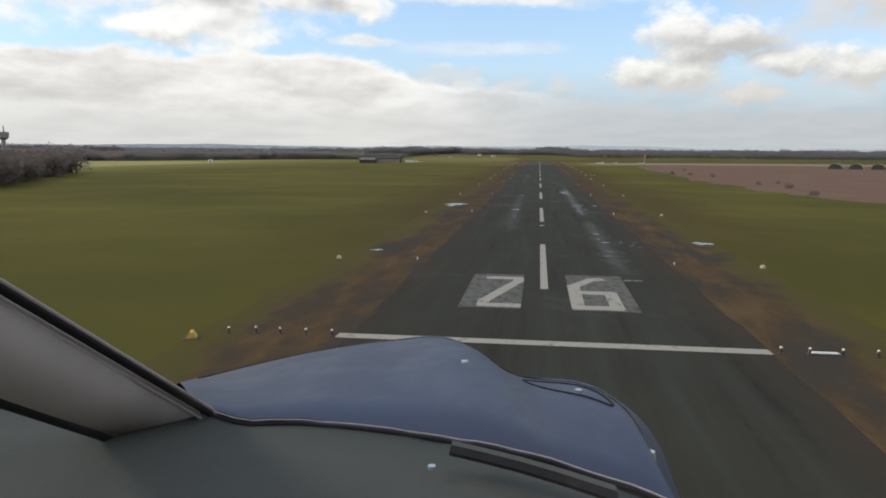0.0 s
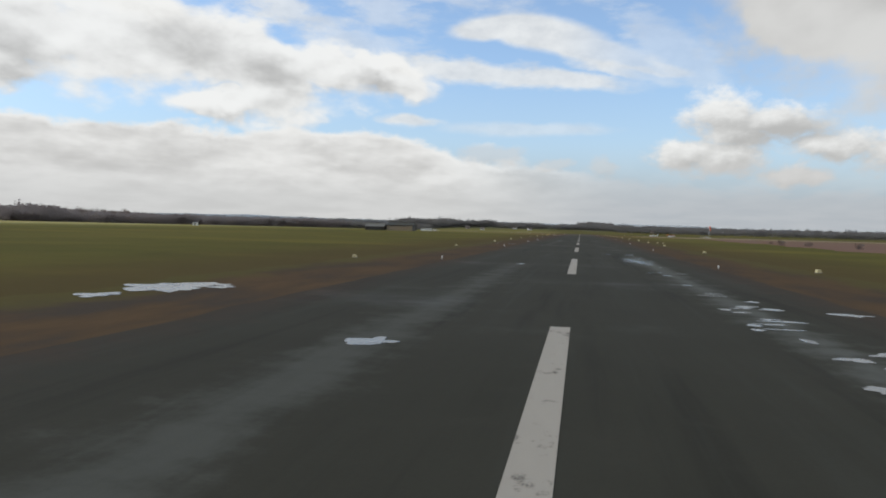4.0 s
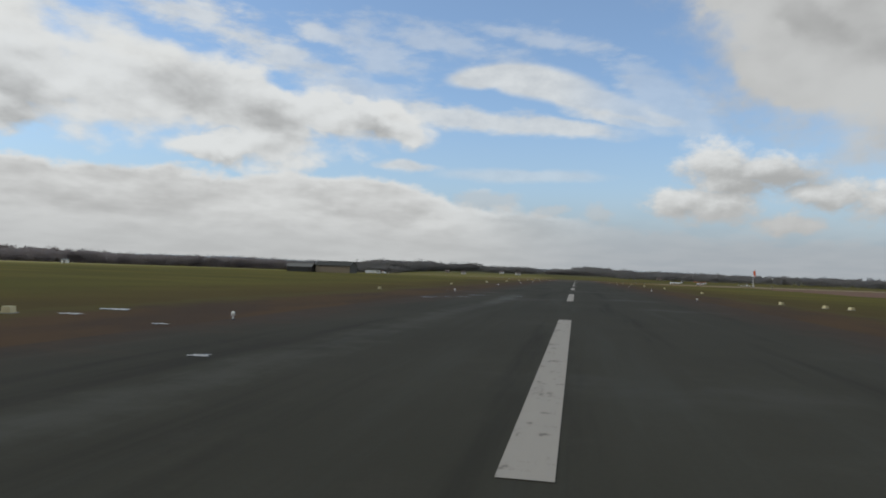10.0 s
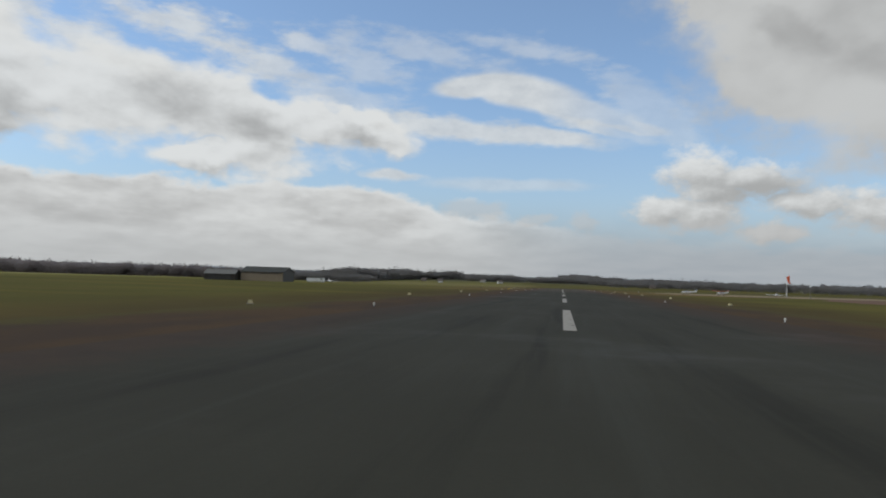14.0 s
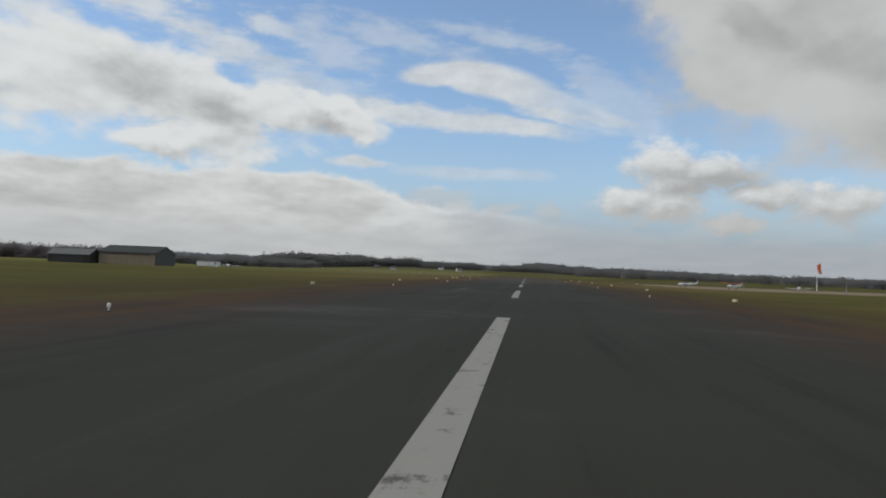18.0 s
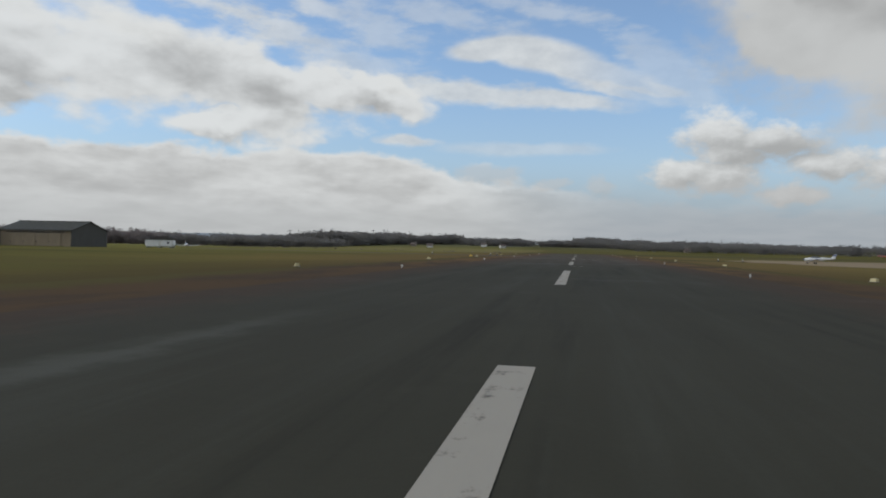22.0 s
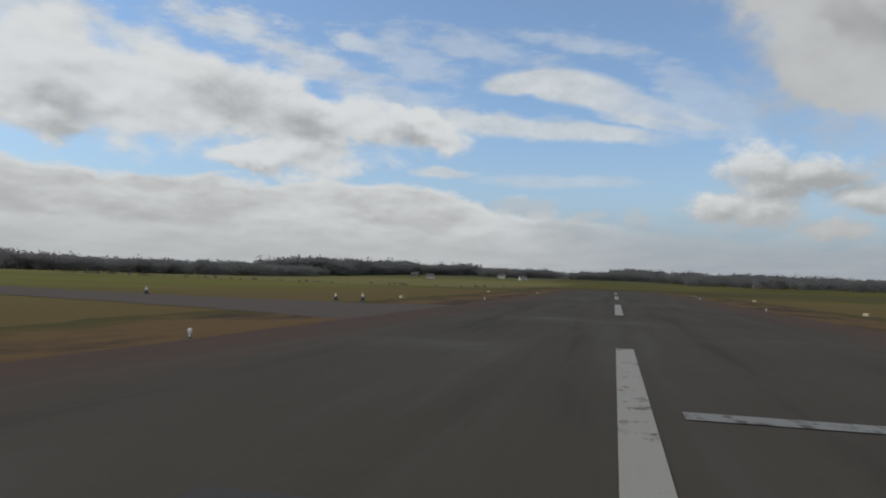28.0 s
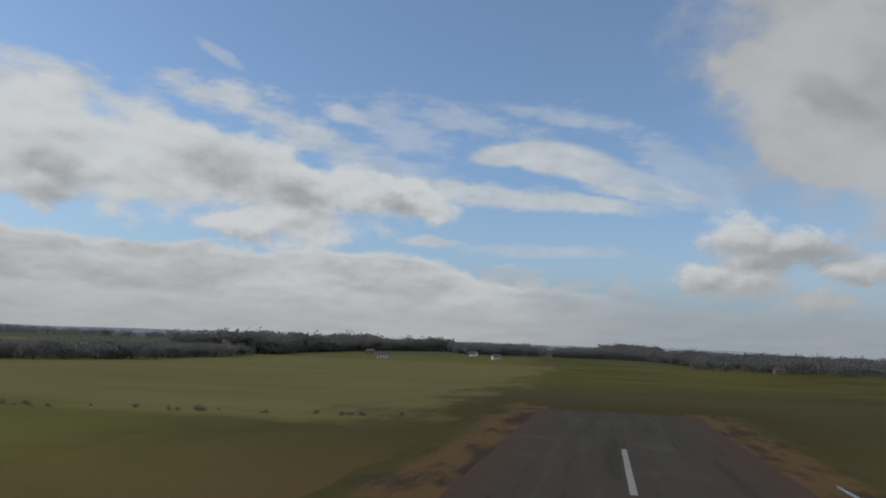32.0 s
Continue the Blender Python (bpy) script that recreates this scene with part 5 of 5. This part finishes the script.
COWL_BLUE = make_cowl_paint()
TRIM_GREY = plain("pillar_trim", (0.34, 0.295, 0.265), 0.75, grain=40, vary=0.1, dirt=0.2, spec=0.12)
SHIELD = plain("glareshield_vinyl", (0.086, 0.088, 0.076), 0.85, grain=90, vary=0.2, dirt=0.1, spec=0.1)
SEAL, BEAD = plain("rubber_seal", (0.012, 0.010, 0.010), 0.7, grain=60, spec=0.15), plain("bead_grey", (0.36, 0.31, 0.29), 0.6, grain=60, spec=0.2)
CHROME = plain("bright_metal", (0.7, 0.7, 0.68), 0.3, 0.8, grain=80, vary=0.1, dirt=0.05)
nose = thing("flying_aircraft", (-0.68, -59.91, 11.53), 0, "blue light aircraft on its approach, seen over its own nose", "aircraft")
CX = -0.25


# stations across the cowl: rear edge at the seal, then its crest or outer edge
COWL = [((-0.481, 0.92, -0.364), (-0.590, 1.08, -0.385)), ((-0.414, 0.93, -0.386), (-0.681, 1.45, -0.485)), ((-0.333, 0.94, -0.384), (-0.662, 1.75, -0.542)), ((-0.241, 0.94, -0.386), (-0.566, 1.95, -0.563)),
        ((-0.160, 0.94, -0.393), (-0.418, 2.05, -0.561)), ((-0.087, 0.93, -0.396), (-0.289, 2.05, -0.546)), ((-0.017, 0.92, -0.401), (-0.177, 1.95, -0.547)), ((0.050, 0.90, -0.409), (-0.058, 1.75, -0.557)),
        ((0.105, 0.87, -0.411), (0.093, 1.50, -0.487)), ((0.142, 0.84, -0.409), (0.148, 1.25, -0.439)), ((0.163, 0.81, -0.405), (0.164, 1.05, -0.424)), ((0.173, 0.78, -0.399), (0.160, 0.88, -0.437))]


def between(rows, u):
    """A smooth curve through control points, u from 0 to 1."""
    u = u * (len(rows) - 1)
    i = min(int(u), len(rows) - 2)
    f = u - i
    p0, p1, p2, p3 = (Vector(rows[min(max(k, 0), len(rows) - 1)]) for k in (i - 1, i, i + 1, i + 2))
    return 0.5 * (2 * p1 + (p2 - p0) * f + (2 * p0 - 5 * p1 + 4 * p2 - p3) * f * f + (3 * p1 - p0 - 3 * p2 + p3) * f ** 3)


skin = []
for k in range(55):
    r_, c_ = between([p[0] for p in COWL], k / 54), between([p[1] for p in COWL], k / 54)
    away_ = Vector((c_.x - CX, (c_.y - 0.9) * 0.8, 0)).normalized()
    col = [r_ + Vector((0, -0.03, -0.02))] + [r_.lerp(c_, f) + Vector((0, 0, 0.03 * math.sin(math.pi * f) * min(1.0, (c_ - r_).length))) for f in (0, 0.15, 0.3, 0.45, 0.6, 0.75, 0.9, 1.0)]
    col += [c_ + away_ * 0.03 + Vector((0, 0, -0.02)), c_ + away_ * 0.05 + Vector((0, 0, -0.07)), c_ + away_ * 0.05 + Vector((0, 0, -0.35)), Vector((CX, 1.3, c_.z - 0.5))]
    skin.append(col)
bm = bmesh.new()
grid = [[bm.verts.new(p) for p in col] for col in skin]
for a_, b_ in zip(grid, grid[1:]):
    for i in range(len(a_) - 1):
        bm.faces.new((a_[i], b_[i], b_[i + 1], a_[i + 1]))
part("cowling", bm, COWL_BLUE, nose, "blue painted engine cowling", True)

def on_cowl(u, f, lift=0.0):
    r_, c_ = between([p[0] for p in COWL], u), between([p[1] for p in COWL], u)
    return r_.lerp(c_, f) + Vector((0, 0, lift + 0.03 * math.sin(math.pi * f) * min(1.0, (c_ - r_).length)))


ring_pts = [on_cowl(0.715 + 0.075 * math.cos(t_), 0.74 + 0.11 * math.sin(t_), 0.001) for t_ in [2 * math.pi * k / 26 for k in range(26)]]
door = part("oil_door_gap", tube(ring_pts + ring_pts[:2], 0.0018, 6), SEAL, nose, "dark gap round the oil filler door")
p_ = on_cowl(0.715, 0.68)
part("door_latch", rod(bmesh.new(), p_, p_ + Vector((0, 0, 0.006)), 0.007, seg=12), CHROME, door)
# first is a cowl stud; the second stands in for a smudge on the windscreen
for u_, f_ in ((0.49, 0.46), (0.93, 0.9)):
    p_ = on_cowl(u_, f_)
    part("fastener_and_smudge", rod(bmesh.new(), p_ - Vector((0, 0, 0.01)), p_ + Vector((0, 0, 0.004)), 0.009, 0.007, 14), CHROME, nose)
seam = [on_cowl(u_ * 0.01, 0.93, 0.0005) for u_ in range(4, 97, 4)]
part("cowl_seam", tube(seam, 0.0016, 5), SEAL, nose)
PX = -0.35
part("spinner", loft([[(PX + r * math.cos(t_), y, -0.95 + r * math.sin(t_)) for t_ in [2 * math.pi * k / 20 for k in range(20)]] for y, r in ((2.16, 0.15), (2.25, 0.14), (2.36, 0.09), (2.42, 0.02))]), CHROME, nose, smooth=True)
for s in (-1, 1):
    part("propeller_blade", loft([[(PX + s * x, 2.24 + k * 0.012, -0.95 - s * 0.14 * x + z * w_) for k, z in ((-1, -1), (1, -1), (1, 1), (-1, 1))] for x, w_ in ((0.12, 0.05), (0.4, 0.06), (0.6, 0.055), (0.70, 0.03))]), DARK_METAL, nose)
# cabin: glareshield, seal, pillar, vent
def rear_edge(x):
    """Where the cowling meets the windscreen, across the cabin."""
    rear = [p[0] for p in COWL]
    if x <= rear[0][0]:
        return rear[0][1] - 0.10 * (rear[0][0] - x), rear[0][2]
    if x >= rear[-1][0]:
        return rear[-1][1] - 0.75 * (x - rear[-1][0]), rear[-1][2] + 0.05 * (x - rear[-1][0])
    for p, q in zip(rear, rear[1:]):
        if x <= q[0]:
            f = (x - p[0]) / (q[0] - p[0])
            return p[1] + (q[1] - p[1]) * f, p[2] + (q[2] - p[2]) * f


rows_ = []
for k in range(65):
    x = -1.20 + k * 0.025
    ey, ez = rear_edge(x)
    ey, ez = ey - 0.008, ez - 0.003 + 0.0018 * noise.noise((x * 19, 0, 0))
    rows_.append([(x, 0.30, -0.300), (x, ey * 0.6, -0.318 + 0.3 * (ez + 0.318)), (x, ey * 0.82, -0.318 + 0.66 * (ez + 0.318)), (x, ey, ez), (x, ey, ez - 0.04), (x, 0.30, -0.36)])
part("glareshield", loft(rows_), SHIELD, nose, "dark grey-green vinyl glareshield", True)
edge = [Vector((r[3][0], r[3][1] + 0.003, r[3][2] + 0.001 + 0.0022 * noise.noise((r[3][0] * 26, 3, 0)))) for r in rows_]
part("windscreen_seal", tube(edge, 0.0034), SEAL, nose)
part("seal_strip", tube([p + Vector((0, 0.007, 0.0035)) for p in edge], 0.0012, 6), BEAD, nose)
part("seal_strip", tube([p + Vector((0, -0.014, 0.0005)) for p in edge if p.x > -0.09], 0.0022, 6), SEAL, nose)
part("seal_flap", loft([[p + Vector((0, 0.006, 0.004)), p + Vector((0, 0.010, 0.005 + 0.004 * noise.noise((p.x * 40, 7, 0)))), p + Vector((0, 0.011, 0.003)), p + Vector((0, 0.006, 0.0))] for p in edge if -0.47 < p.x < -0.30]), SEAL, nose, "loose dark lip of the seal")
top_foot, top_head = Vector((-0.462, 0.90, -0.366)), Vector((-0.555, 0.452, -0.012))
low_foot, low_head = Vector((-0.523, 0.80, -0.362)), Vector((-0.509, 0.48, -0.162))
out = Vector((-0.03, 0.045, 0.0))
pillar = part("windscreen_pillar", loft([[top_foot.lerp(top_head, f), low_foot.lerp(low_head, f) + Vector((0.006, -0.006, 0)) * math.sin(f * 3), low_foot.lerp(low_head, f) + out, top_foot.lerp(top_head, f) + out] for f in (0, 0.25, 0.5, 0.75, 1)]), TRIM_GREY, nose, "grey-brown plastic pillar trim", True)
line = [top_foot.lerp(top_head, f) for f in (-0.02, 0.3, 0.65, 1)]
part("pillar_seal", tube([p + Vector((0.006, 0.004, 0.004)) for p in line], 0.0052), SEAL, pillar)
part("pillar_bead", tube([p + Vector((0.008, 0.006, 0.010)) for p in line], 0.0024, 6), BEAD, pillar)
part("pillar_inner_bead", tube([p + Vector((-0.001, -0.003, -0.003)) for p in line], 0.002, 6), BEAD, pillar)
part("pillar_lower_seal", tube([low_foot.lerp(low_head, f) + Vector((0, -0.004, -0.004)) for f in (0, 0.3, 0.65, 1)], 0.005), SEAL, pillar)
for f in (0.06, 0.3):
    p_ = top_foot.lerp(top_head, f).lerp(low_foot.lerp(low_head, f), 0.35 + f)
    part("trim_screw", rod(bmesh.new(), p_ - Vector((0, 0.005, 0)), p_ + Vector((0, 0.004, 0)), 0.004, seg=10), DARK_METAL, pillar)
vent = part("demister_vent", loft([[(x, y + 0.018, z), (x, y + 0.032, z + 0.001), (x, y + 0.032, z + 0.005), (x, y + 0.018, z + 0.0055)] for x, y, z in ((-0.096, 0.78, -0.350), (-0.059, 0.77, -0.352), (-0.013, 0.75, -0.352), (0.035, 0.72, -0.350), (0.085, 0.67, -0.341))]), SHIELD, nose)
part("vent_slot", loft([[(x, y, z), (x, y + 0.018, z + 0.001), (x, y + 0.018, z + 0.0052), (x, y, z + 0.004)] for x, y, z in ((-0.096, 0.78, -0.350), (-0.059, 0.77, -0.352), (-0.013, 0.75, -0.352), (0.035, 0.72, -0.350), (0.085, 0.67, -0.341))]), SEAL, vent)
part("vent_screw", rod(bmesh.new(), (-0.113, 0.755, -0.356), (-0.113, 0.755, -0.352), 0.0045, seg=12), CHROME, vent)
